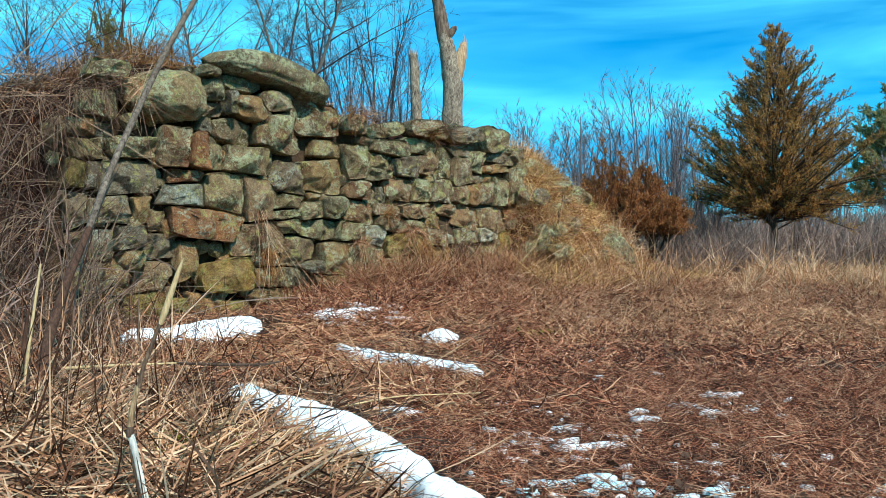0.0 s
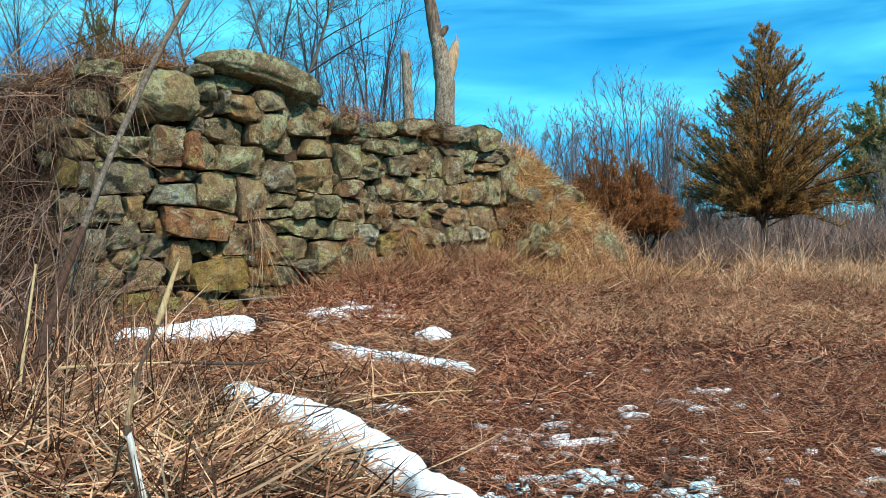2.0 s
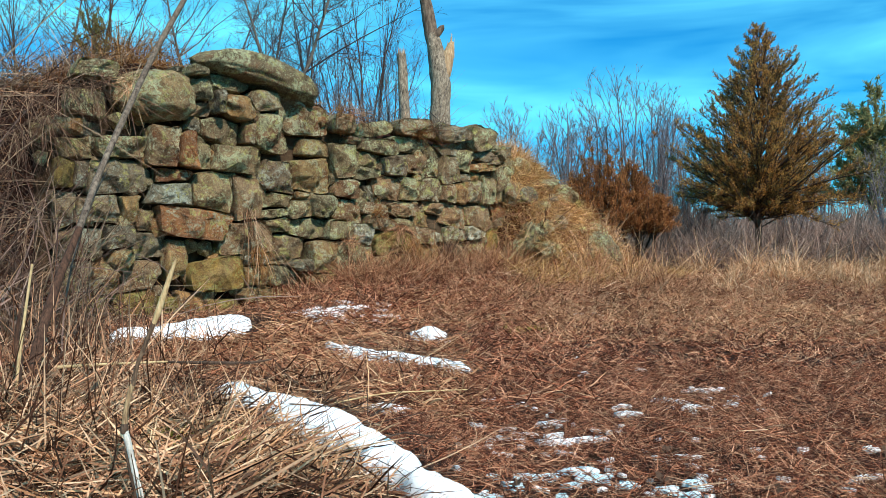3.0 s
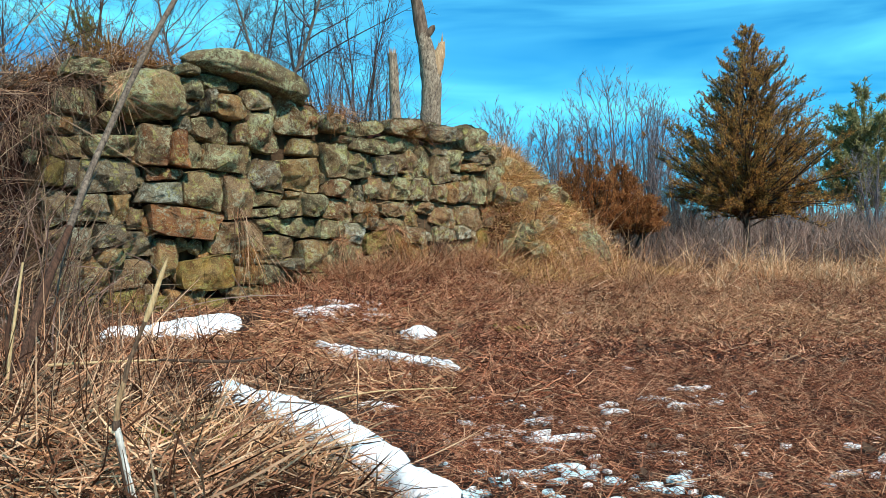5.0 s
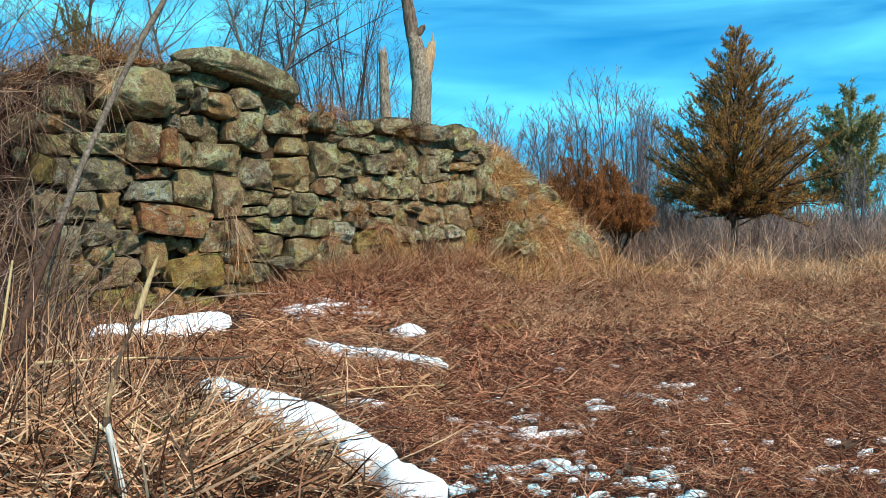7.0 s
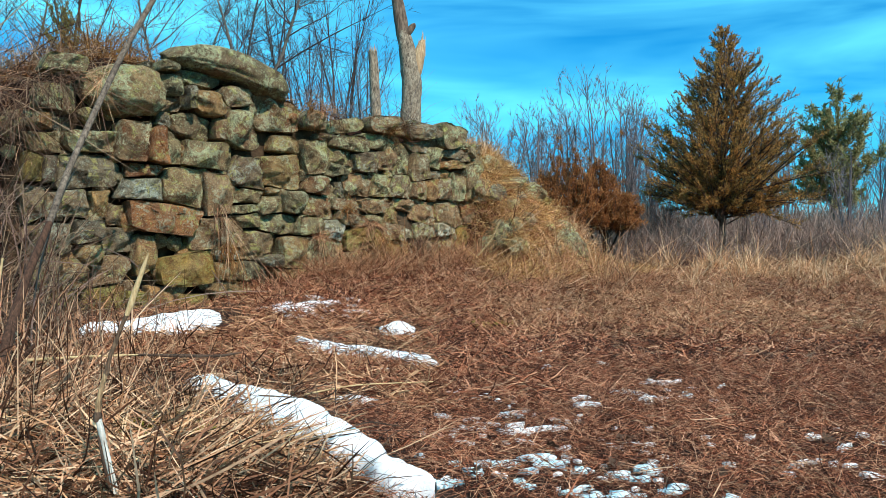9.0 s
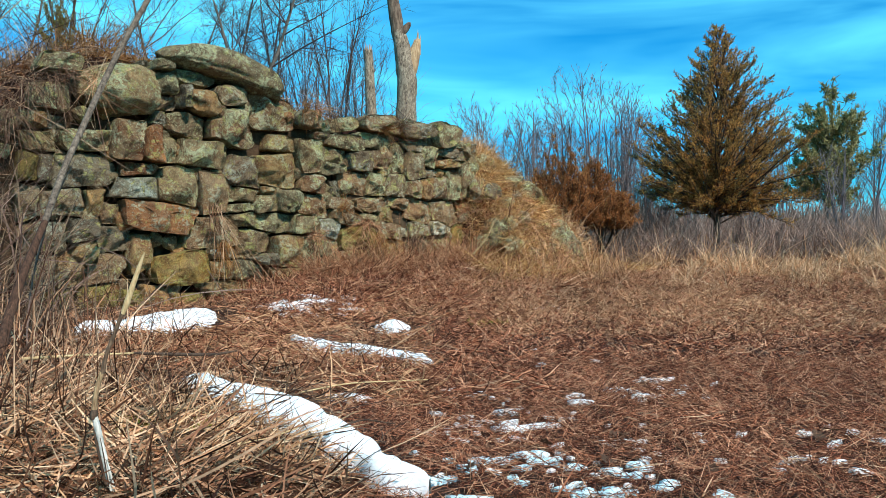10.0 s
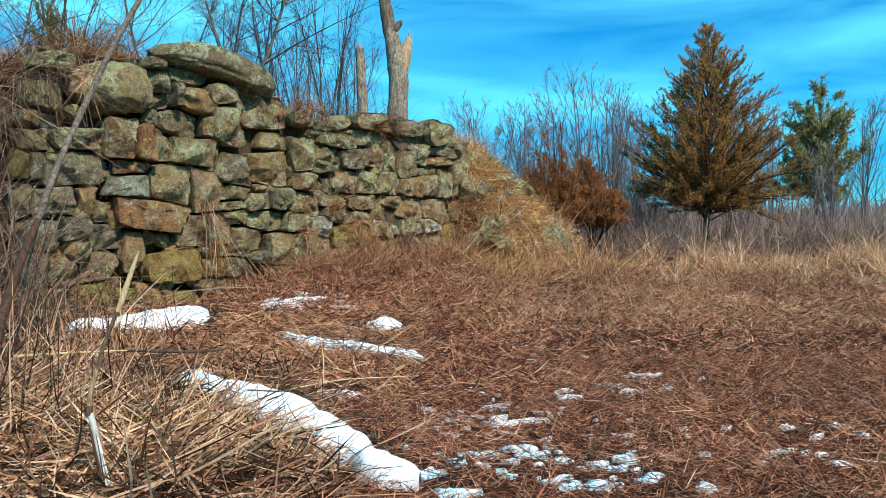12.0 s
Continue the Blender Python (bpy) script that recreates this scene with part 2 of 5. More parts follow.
SNAG_BARK = bark_material("brown_weathered_snag_bark", (0.045, 0.027, 0.019), (0.30, 0.210, 0.145), 8.0, 0.16, 0.03)
DARK_WOOD = bark_material("dark_brown_bark", (0.035, 0.022, 0.015), (0.150, 0.090, 0.058), 8.0)
RAW_WOOD = bark_material("splintered_raw_wood", (0.36, 0.200, 0.095), (0.68, 0.48, 0.28), 14.0, 0.10, 0.02)
PALE_CANE = bark_material("pale_peeled_cane", (0.50, 0.32, 0.14), (0.80, 0.58, 0.31), 40.0, 0.10, 0.003)
BRANCH_BARK = bark_material("lichened_brown_bark", (0.036, 0.022, 0.015), (0.270, 0.205, 0.152), 13.0, 0.7, 0.006)
RED_BROWN_BARK = bark_material("dark_red_brown_bark", (0.020, 0.010, 0.006), (0.130, 0.062, 0.036), 20.0, 0.2, 0.004)
BROWN_CANE = bark_material("brown_cane_skin", (0.055, 0.032, 0.020), (0.24, 0.150, 0.090), 40.0, 0.15, 0.004)
WORN_CANE = bark_material("weathered_cane_skin", (0.16, 0.085, 0.042), (0.62, 0.42, 0.22), 40.0, 0.12, 0.004)
WHITE_CANE = bark_material("bleached_cane_pith", (0.55, 0.50, 0.42), (0.80, 0.76, 0.68), 45.0, 0.10, 0.004)
# Serves wet stems on the snow and painted shade inside the thatch heap.
WET_SHADE_TWIG = blade_material("wet_and_shade_dark_stems", [(0.0, (0.030, 0.016, 0.011)), (0.7, (0.105, 0.060, 0.040)), (1.0, (0.25, 0.16, 0.10))], 0.6, 0.1)
MOSS_LEAF = blade_material("yellow_green_moss", [(0.0, (0.09, 0.085, 0.012)), (0.5, (0.28, 0.240, 0.030)), (1.0, (0.46, 0.38, 0.060))])
REED_LEAF = blade_material("brown_reed_leaves", [(0.0, (0.055, 0.028, 0.018)), (0.6, (0.21, 0.115, 0.070)), (1.0, (0.42, 0.27, 0.18))])
LEAF = earth_material("curled_brown_leaf", [(0.3, (0.10, 0.055, 0.035)), (0.7, (0.23, 0.135, 0.090))], 30.0, 0.004)
SNOW = snow_material("old_snow", (0.80, 0.78, 0.79), (0.93, 0.885, 0.86), 0.6)
ICE = snow_material("thin_melting_ice", (0.40, 0.66, 0.74), (0.80, 0.88, 0.90), 0.35)


# ---- builders ----
def mesh_of(name, verts, faces, smooth=True):
    me = bpy.data.meshes.new(name)
    me.from_pydata([tuple(v) for v in verts], [], faces)
    me.polygons.foreach_set("use_smooth", [smooth] * len(me.polygons))
    me.update()
    return me


def grid_mesh(name, verts, faces, smooth=False):
    """A mesh from arrays of vertices (n, 3) and quads (m, 4)."""
    me = bpy.data.meshes.new(name)
    me.vertices.add(len(verts))
    me.vertices.foreach_set("co", np.ascontiguousarray(verts, dtype=np.float32).ravel())
    me.loops.add(faces.size)
    me.loops.foreach_set("vertex_index", np.ascontiguousarray(faces, dtype=np.int32).ravel())
    me.polygons.add(len(faces))
    me.polygons.foreach_set("loop_start", np.arange(0, faces.size, faces.shape[1], dtype=np.int32))
    me.polygons.foreach_set("use_smooth", np.full(len(faces), smooth))
    me.update(calc_edges=True)
    return me


def part(name, me, mat, parent=None, label=""):
    """Links a mesh (or a bmesh) as one object, under a thing where one is given."""
    if isinstance(me, bmesh.types.BMesh):
        bm, me = me, bpy.data.meshes.new(name)
        bm.to_mesh(me)
        bm.free()
    if mat and not me.materials:
        me.materials.append(mat)
    ob = new(name, me)
    if parent:
        ob.parent = parent
    if label:
        ob["label"] = label
    return ob


def step(a, b, x):
    q = np.clip((np.asarray(x, float) - a) / (b - a), 0.0, 1.0)
    return q * q * (3 - 2 * q)


WALL_AT, WALL_WAY, WALL_OUT = np.array((-4.14, 7.8)), np.array((0.749, 0.662)), np.array((0.662, -0.749))


def along(x, y):
    """Metres along the wall's face, and behind it, of a place on the plan."""
    dx, dy = np.asarray(x, float) - WALL_AT[0], np.asarray(y, float) - WALL_AT[1]
    return dx * WALL_WAY[0] + dy * WALL_WAY[1], -(dx * WALL_OUT[0] + dy * WALL_OUT[1])


def ripple(x, y):
    return (0.022 * np.sin(3.1 * x + 1.7 * y) * np.sin(2.3 * y - 0.9 * x + 1.0) + 0.014 * np.sin(7.3 * x - 2.1 * y) * np.sin(6.1 * y + 1.9 * x)
            + 0.010 * np.sin(13.7 * x + 5.0 * y + 2.0))


def land(x, y):
    """The ground's height: a field that rises gently, a heap of thatch, the bank that the wall holds up."""
    x, y = np.asarray(x, float), np.asarray(y, float)
    u, s = along(x, y)
    z = 0.42 * step(7.0, 15.0, y) + ripple(x, y)
    z = z + 0.12 * np.exp(-(((x + 1.75) / 0.85) ** 2 + ((y - 3.7) / 0.7) ** 2)) + 0.10 * step(-1.5, -3.0, x) * step(2.0, 5.0, y)
    apron = 0.13 + 0.36 * step(1.2, 4.0, u) + 0.10 * step(4.0, 6.5, u)
    z = z + np.maximum(apron - z, 0) * step(-2.4, 0.0, s) * step(-1.0, 0.3, u) * step(9.5, 6.4, u)
    top = 2.98 + 0.11 * step(0.6, 1.0, u) * step(2.9, 2.4, u) - 0.45 * step(0.9, -0.6, u) - 0.35 * step(2.9, 4.0, u) - 0.30 * np.maximum(u - 6.2, 0) - 0.66 * np.maximum(u - 7.9, 0)
    east, west = step(6.15, 6.9, u), step(-0.2, -1.4, u)
    lo, hi = 0.28 - 1.5 * east - 1.6 * west, 0.42 + 0.15 * east + 0.3 * west
    q = np.clip((s - lo) / (hi - lo), 0, 1)
    lumps = (0.13 * np.sin(4.1 * u + 1.0) * np.sin(3.3 * s + 0.6 * u) + 0.05 * np.sin(9.7 * u + 2.0 * s)) * east
    return z + np.maximum(top + lumps - z, 0) * q * q * (3 - 2 * q)


def blades(roots, way, length, width, droop, rng, joints=3, broken=False):
    """Thin strips from roots (n, 3) along way (n, 3); each bends towards the ground by droop times its length; broken ones also have an elbow."""
    n = len(roots)
    way = way / np.linalg.norm(way, axis=1, keepdims=True)
    flat = rng.normal(size=(n, 3))
    side = np.cross(way, flat)
    side /= np.linalg.norm(side, axis=1, keepdims=True) + 1e-9
    length, width, droop = (np.broadcast_to(np.asarray(q, float), (n,)) for q in (length, width, droop))
    kink = np.clip(rng.normal(size=(n, 3)), -1.5, 1.5) * np.minimum(np.abs(rng.normal(size=(n, 1))), 1.3) * 0.48
    elbow = rng.normal(size=(n, 3)) * (0.55, 0.55, 0.22) * (rng.random((n, 1)) < 0.6)
    at = rng.uniform(0.35, 0.75, n)
    rows = []
    for j in range(joints + 1):
        f = j / joints
        p = roots + way * (length * f)[:, None] + kink * (length * f * f)[:, None]
        if broken:
            p += elbow * (length * np.maximum(f - at, 0))[:, None]
        p[:, 2] -= droop * length * f * f
        w = side * (width * (0.5 if j < joints else 0.12))[:, None]
        rows += [p - w, p + w]
    verts = np.stack(rows, 1).reshape(-1, 3)
    k = 2 * (joints + 1)
    first = (np.arange(n) * k)[:, None, None]
    quad = np.array([[2 * j, 2 * j + 1, 2 * j + 3, 2 * j + 2] for j in range(joints)])[None]
    return verts, (first + quad).reshape(-1, 4)


def fan(n, rng, tilt, spread, heading=None, sway=math.pi):
    """n directions: tilt degrees above the level with a spread, and any heading or one near the given heading."""
    h = rng.uniform(-math.pi, math.pi, n) if heading is None else heading + rng.normal(size=n) * sway
    t = np.radians(np.clip(rng.normal(tilt, spread, n), -8, 90))
    return np.stack([np.cos(t) * np.cos(h), np.cos(t) * np.sin(h), np.sin(t)], 1)


def tubes(paths, sides=5):
    """One array mesh of tapered tubes: each path is (points, radii)."""
    verts, faces, at = [], [], 0
    ring = np.arange(sides)
    turn = 2 * math.pi * ring / sides
    for pts, radii in paths:
        pts = np.asarray(pts, float)
        d = np.gradient(pts, axis=0)
        d /= np.linalg.norm(d, axis=1, keepdims=True) + 1e-9
        up = np.where(np.abs(d[:, 2:3]) < 0.9, np.array([[0.0, 0.0, 1.0]]), np.array([[1.0, 0.0, 0.0]]))
        a1 = np.cross(d, up)
        a1 /= np.linalg.norm(a1, axis=1, keepdims=True) + 1e-9
        a2 = np.cross(d, a1)
        r = np.asarray(radii, float)[:, None, None]
        v = pts[:, None] + r * (np.cos(turn)[None, :, None] * a1[:, None] + np.sin(turn)[None, :, None] * a2[:, None])
        verts.append(v.reshape(-1, 3))
        k = len(pts)
        base = at + (np.arange(k - 1) * sides)[:, None]
        nxt = np.roll(ring, -1)[None]
        q = np.stack([base + ring, base + nxt, base + sides + nxt, base + sides + ring], 2)
        faces.append(q.reshape(-1, 4))
        at += k * sides
    return np.concatenate(verts), np.concatenate(faces)


def branch(start, way, length, radius, rng, bend=0.25, lift=0.1, joints=5):
    """A wandering tapered limb: points and radii."""
    p, d = np.array(start, float), np.array(way, float)
    d /= np.linalg.norm(d)
    pts, radii = [p.copy()], [radius]
    for j in range(joints):
        d = d + rng.normal(size=3) * bend / joints ** 0.5 + np.array((0, 0, lift / joints))
        d /= np.linalg.norm(d)
        p = p + d * length / joints
        pts.append(p.copy())
        radii.append(radius * (1 - 0.82 * (j + 1) / joints))
    return np.array(pts), np.array(radii)


def limbs(parent, count, low, ratio, rng, angle=45, lift=0.25, thin=0.55, bend=0.25, joints=4, floor=0.005):
    """Side limbs that leave a parent limb between low and its tip."""
    out = []
    pts, radii = parent
    span = np.linalg.norm(pts[-1] - pts[0])
    for _ in range(count):
        f = rng.uniform(low, 0.97) * (len(pts) - 1)
        i = min(int(f), len(pts) - 2)
        q = f - i
        p, r = pts[i] * (1 - q) + pts[i + 1] * q, radii[i] * (1 - q) + radii[i + 1] * q
        d = pts[i + 1] - pts[i]
        d /= np.linalg.norm(d) + 1e-9
        side = np.cross(d, rng.normal(size=3))
        side /= np.linalg.norm(side) + 1e-9
        g = math.radians(rng.normal(angle, 10))
        out.append(branch(p, d * math.cos(g) + side * math.sin(g), span * ratio * rng.uniform(0.6, 1.15) * (1.15 - 0.6 * f / (len(pts) - 1)), max(r * thin, floor), rng, bend, lift, joints))
    return out


# ---- ground ----
def spaced(lo, hi, fine, far):
    q = list(np.arange(lo, hi + 1e-6, fine))
    w, a, b = fine, lo, hi
    while b < far:
        w *= 1.35
        a, b = a - w, b + w
        q = [a, *q, b]
    return np.array(q)


gx, gy = spaced(-8.0, 8.0, 0.1, 420.0), spaced(1.5, 17.5, 0.1, 420.0)
mx, my = np.meshgrid(gx, gy)
ground_verts = np.stack([mx, my, land(mx, my)], 2).reshape(-1, 3)
ix, iy = np.meshgrid(np.arange(len(gx) - 1), np.arange(len(gy) - 1))
corner = (iy * len(gx) + ix).ravel()
ground = part("ground", grid_mesh("ground", ground_verts, np.stack([corner, corner + 1, corner + 1 + len(gx), corner + len(gx)], 1), True), SOIL)
tagged(ground, "reddish-brown winter field of matted dead grass", "ground", kind="structure")


# ---- stone wall ----
def wall_point(u, v, out=0.0):
    return np.array((WALL_AT[0] + u * WALL_WAY[0] + out * WALL_OUT[0], WALL_AT[1] + u * WALL_WAY[1] + out * WALL_OUT[1], v))


STONES = []


def course(stones):
    """A course of the wall: along, up, width, height and kind of each stone, and its tilt in degrees."""
    STONES.extend((*q, 0)[:6] for q in stones)


# Some low west stones are kind d: the brush's shade put into their colour.
course([(2.37, 3.13, 1.58, 0.36, "g", -11), (1.52, 2.98, 0.31, 0.14, "g"), (1.36, 3.01, 0.12, 0.08, "d"), (1.95, 2.93, 0.57, 0.24, "g", -5), (1.55, 2.81, 0.38, 0.30, "g"), (1.57, 2.58, 0.36, 0.18, "d"), (1.80, 2.69, 0.11, 0.33, "d"), (2.06, 2.62, 0.43, 0.32, "o", -12), (2.37, 2.75, 0.47, 0.28, "n", -12), (1.07, 2.68, 0.86, 0.58, "g"), (0.36, 2.50, 0.30, 0.28, "g"), (0.30, 2.26, 0.46, 0.18, "d", -8), (0.47, 2.88, 0.42, 0.15, "g")])
course([(0.72, 2.08, 0.59, 0.24, "g", 2), (1.12, 2.08, 0.42, 0.46, "t"), (1.41, 2.08, 0.24, 0.46, "r", 10), (0.27, 2.03, 0.35, 0.22, "g"), (0.12, 1.77, 0.21, 0.29, "m"), (0.64, 1.74, 0.70, 0.38, "d"), (0.29, 1.77, 0.16, 0.28, "d"), (1.59, 2.08, 0.23, 0.41, "g"), (1.83, 2.34, 0.52, 0.36, "g", -8), (2.00, 2.02, 0.54, 0.35, "g", -4), (2.18, 2.33, 0.16, 0.29, "n", 10), (2.33, 2.03, 0.12, 0.30, "g"), (2.46, 2.40, 0.43, 0.51, "g", 5), (2.98, 2.59, 0.79, 0.43, "t", 5), (1.52, 2.40, 0.17, 0.18, "d")])
course([(1.28, 1.80, 0.40, 0.15, "r", 3), (1.23, 1.57, 0.47, 0.27, "p", -2), (1.73, 1.60, 0.51, 0.48, "g", -8), (2.16, 1.54, 0.40, 0.53, "n", 16), (2.52, 1.83, 0.46, 0.46, "d", 8), (3.07, 1.88, 0.68, 0.46, "o"), (3.15, 2.22, 0.35, 0.25, "o", -10), (3.52, 2.10, 0.41, 0.49, "g", -5), (3.55, 1.72, 0.39, 0.26, "t"), (0.46, 1.41, 0.43, 0.30, "d", -3), (0.78, 1.42, 0.17, 0.30, "o"), (0.96, 1.26, 0.21, 0.25, "n"), (1.49, 1.25, 0.92, 0.36, "r", -4), (0.12, 1.41, 0.21, 0.35, "d")])
course([(2.59, 1.54, 0.52, 0.23, "g", 10), (2.54, 1.39, 0.46, 0.14, "g", 14), (2.88, 1.44, 0.36, 0.26, "g", 8), (2.94, 1.61, 0.16, 0.12, "o"), (3.21, 1.47, 0.39, 0.32, "g"), (3.60, 1.42, 0.50, 0.33, "t"), (0.33, 1.00, 0.35, 0.33, "d"), (0.66, 1.09, 0.32, 0.26, "d", -3), (1.02, 1.01, 0.42, 0.31, "d", -13), (2.19, 1.09, 0.77, 0.38, "n", 10), (2.57, 1.23, 0.34, 0.18, "g", 8), (3.02, 1.22, 0.61, 0.25, "g", 2), (3.46, 1.20, 0.46, 0.24, "g"), (2.71, 0.92, 0.45, 0.37, "n"), (2.28, 0.80, 0.31, 0.15, "w"), (3.18, 0.81, 0.42, 0.37, "o"), (3.70, 0.82, 0.62, 0.38, "g")])
course([(0.67, 0.84, 0.22, 0.27, "o", -28), (0.90, 0.68, 0.45, 0.34, "n", -21), (1.28, 0.84, 0.32, 0.44, "o", 20), (1.71, 0.66, 0.72, 0.37, "m", 6), (0.53, 0.64, 0.25, 0.31, "o", -8), (0.25, 0.69, 0.24, 0.30, "d"), (0.78, 0.34, 0.50, 0.30, "m"), (1.47, 0.33, 0.29, 0.25, "o"), (1.16, 0.31, 0.24, 0.23, "m"), (1.83, 0.26, 0.44, 0.17, "m"), (2.22, 0.63, 0.31, 0.28, "o"), (2.59, 0.59, 0.50, 0.24, "g"), (3.18, 0.53, 0.49, 0.16, "o"), (3.66, 0.53, 0.51, 0.18, "o"), (2.87, 0.73, 0.32, 0.14, "d"), (2.34, 0.39, 0.45, 0.18, "o"), (0.39, 0.32, 0.31, 0.26, "m"), (2.81, 0.38, 0.48, 0.17, "o")])
course([(4.01, 2.54, 0.85, 0.23, "g", 4), (3.73, 2.38, 0.25, 0.12, "d"), (4.72, 2.60, 0.70, 0.28, "n"), (3.56, 2.57, 0.43, 0.26, "n", -10), (5.42, 2.56, 0.68, 0.25, "d"), (6.05, 2.56, 0.56, 0.32, "g"), (4.65, 2.41, 0.65, 0.24, "g"), (4.11, 2.32, 0.67, 0.20, "g", 6), (3.94, 2.12, 0.50, 0.25, "g", 6), (3.87, 1.94, 0.37, 0.18, "g"), (4.75, 2.13, 0.33, 0.27, "n"), (5.06, 2.17, 0.30, 0.41, "g"), (5.39, 2.07, 0.38, 0.39, "n"), (5.67, 2.23, 0.37, 0.31, "g"), (5.37, 2.38, 0.47, 0.20, "d"), (6.20, 2.31, 0.56, 0.14, "d"), (6.04, 2.13, 0.53, 0.14, "o"), (6.30, 2.45, 0.22, 0.12, "g"), (4.36, 2.07, 0.41, 0.24, "d")])
course([(4.18, 1.73, 0.77, 0.30, "n"), (4.64, 1.75, 0.37, 0.31, "g"), (4.99, 1.73, 0.36, 0.34, "n"), (5.34, 1.71, 0.33, 0.27, "n"), (5.87, 1.78, 0.38, 0.36, "n"), (6.18, 1.80, 0.32, 0.44, "g"), (6.48, 1.90, 0.35, 0.52, "g"), (4.03, 1.45, 0.45, 0.22, "n"), (4.52, 1.48, 0.50, 0.21, "n"), (4.83, 1.32, 0.25, 0.26, "o"), (5.10, 1.51, 0.34, 0.17, "n"), (5.44, 1.38, 0.54, 0.35, "n"), (6.02, 1.35, 0.55, 0.42, "n"), (6.50, 1.45, 0.45, 0.34, "r"), (5.59, 1.74, 0.25, 0.31, "o"), (5.71, 1.98, 0.35, 0.12, "d"), (3.97, 1.66, 0.15, 0.23, "d")])
course([(4.18, 1.26, 0.50, 0.16, "n"), (3.80, 1.12, 0.35, 0.28, "w"), (4.36, 1.01, 0.59, 0.36, "m"), (4.93, 1.11, 0.49, 0.30, "n"), (5.17, 1.06, 0.20, 0.12, "w"), (5.50, 1.11, 0.38, 0.25, "n"), (5.89, 1.13, 0.35, 0.19, "w"), (4.91, 0.80, 0.61, 0.36, "o"), (5.46, 0.80, 0.52, 0.34, "n"), (5.96, 0.88, 0.55, 0.31, "o"), (6.43, 0.98, 0.60, 0.41, "m"), (4.13, 0.70, 0.46, 0.27, "o"), (4.64, 0.56, 0.59, 0.29, "o"), (5.34, 0.47, 0.73, 0.30, "o"), (6.06, 0.51, 0.70, 0.35, "o"), (4.52, 1.24, 0.34, 0.16, "g"), (4.08, 0.50, 0.48, 0.19, "o"), (6.68, 0.65, 0.65, 0.36, "m")])


def half_plane(poly, n, limit):
    """The part of a polygon on which n . p stays under the limit."""
    out = []
    for p, q in zip(poly, poly[1:] + poly[:1]):
        a, b = n @ p - limit, n @ q - limit
        if a <= 0:
            out.append(p)
        if a * b < 0:
            out.append(p + (q - p) * a / (a - b))
    return out


def outline(i, rng):
    """The outline of stone i in the wall's plane: its block, cut back where its neighbours begin."""
    u, v, w, h, _, tilt = STONES[i]
    c, t = np.array((u, v)), rng.normal() * (0.04 + 0.05 * (u > 3.8)) + radians(tilt)
    turn = np.array(((math.cos(t), -math.sin(t)), (math.sin(t), math.cos(t))))
    grow = rng.uniform(1.12, 1.24) + 0.08 * (u > 3.8) - 0.20 * (v > 2.5 and u > 3.3)
    skew = rng.normal(size=(4, 2)) * 0.16
    poly = [c + turn @ ((np.array(q) + k) * (w, h) * grow / 2) for q, k in zip(((-1, -1), (1, -1), (1, 1), (-1, 1)), skew)]
    for j, (u2, v2, w2, h2, _, _) in enumerate(STONES):
        d = np.array((u2, v2)) - c
        if j == i or abs(d[0]) > (w + w2) * 0.70 or abs(d[1]) > (h + h2) * 0.70:
            continue
        a, b = 2 * d[0] / (w + w2), 2 * d[1] / (h + h2)
        n = np.array((math.copysign(abs(a) ** 2.3, a) / (w + w2), math.copysign(abs(b) ** 2.3, b) / (h + h2)))
        n /= np.linalg.norm(n) + 1e-9
        slant = (0.13 if u < 3.8 else 0.24) * math.sin((min(i, j) * 131 + max(i, j) * 17) * 12.9898)
        n = np.array((n[0] * math.cos(slant) - n[1] * math.sin(slant), n[0] * math.sin(slant) + n[1] * math.cos(slant)))
        r1, r2 = abs(n[0]) * w + abs(n[1]) * h, abs(n[0]) * w2 + abs(n[1]) * h2
        if n @ d > 0:
            poly = half_plane(poly, n, n @ c + (n @ d) * r1 / (r1 + r2))
    return poly


def rounded(poly, count, passes):
    """A closed outline with count even points and softened corners."""
    p = np.array(poly + poly[:1])
    run = np.concatenate([[0], np.cumsum(np.linalg.norm(np.diff(p, axis=0), axis=1))])
    at = np.linspace(0, run[-1], count, endpoint=False)
    q = np.stack([np.interp(at, run, p[:, k]) for k in (0, 1)], 1)
    for _ in range(passes):
        q = (np.roll(q, 1, 0) + 2 * q + np.roll(q, -1, 0)) / 4
    return q


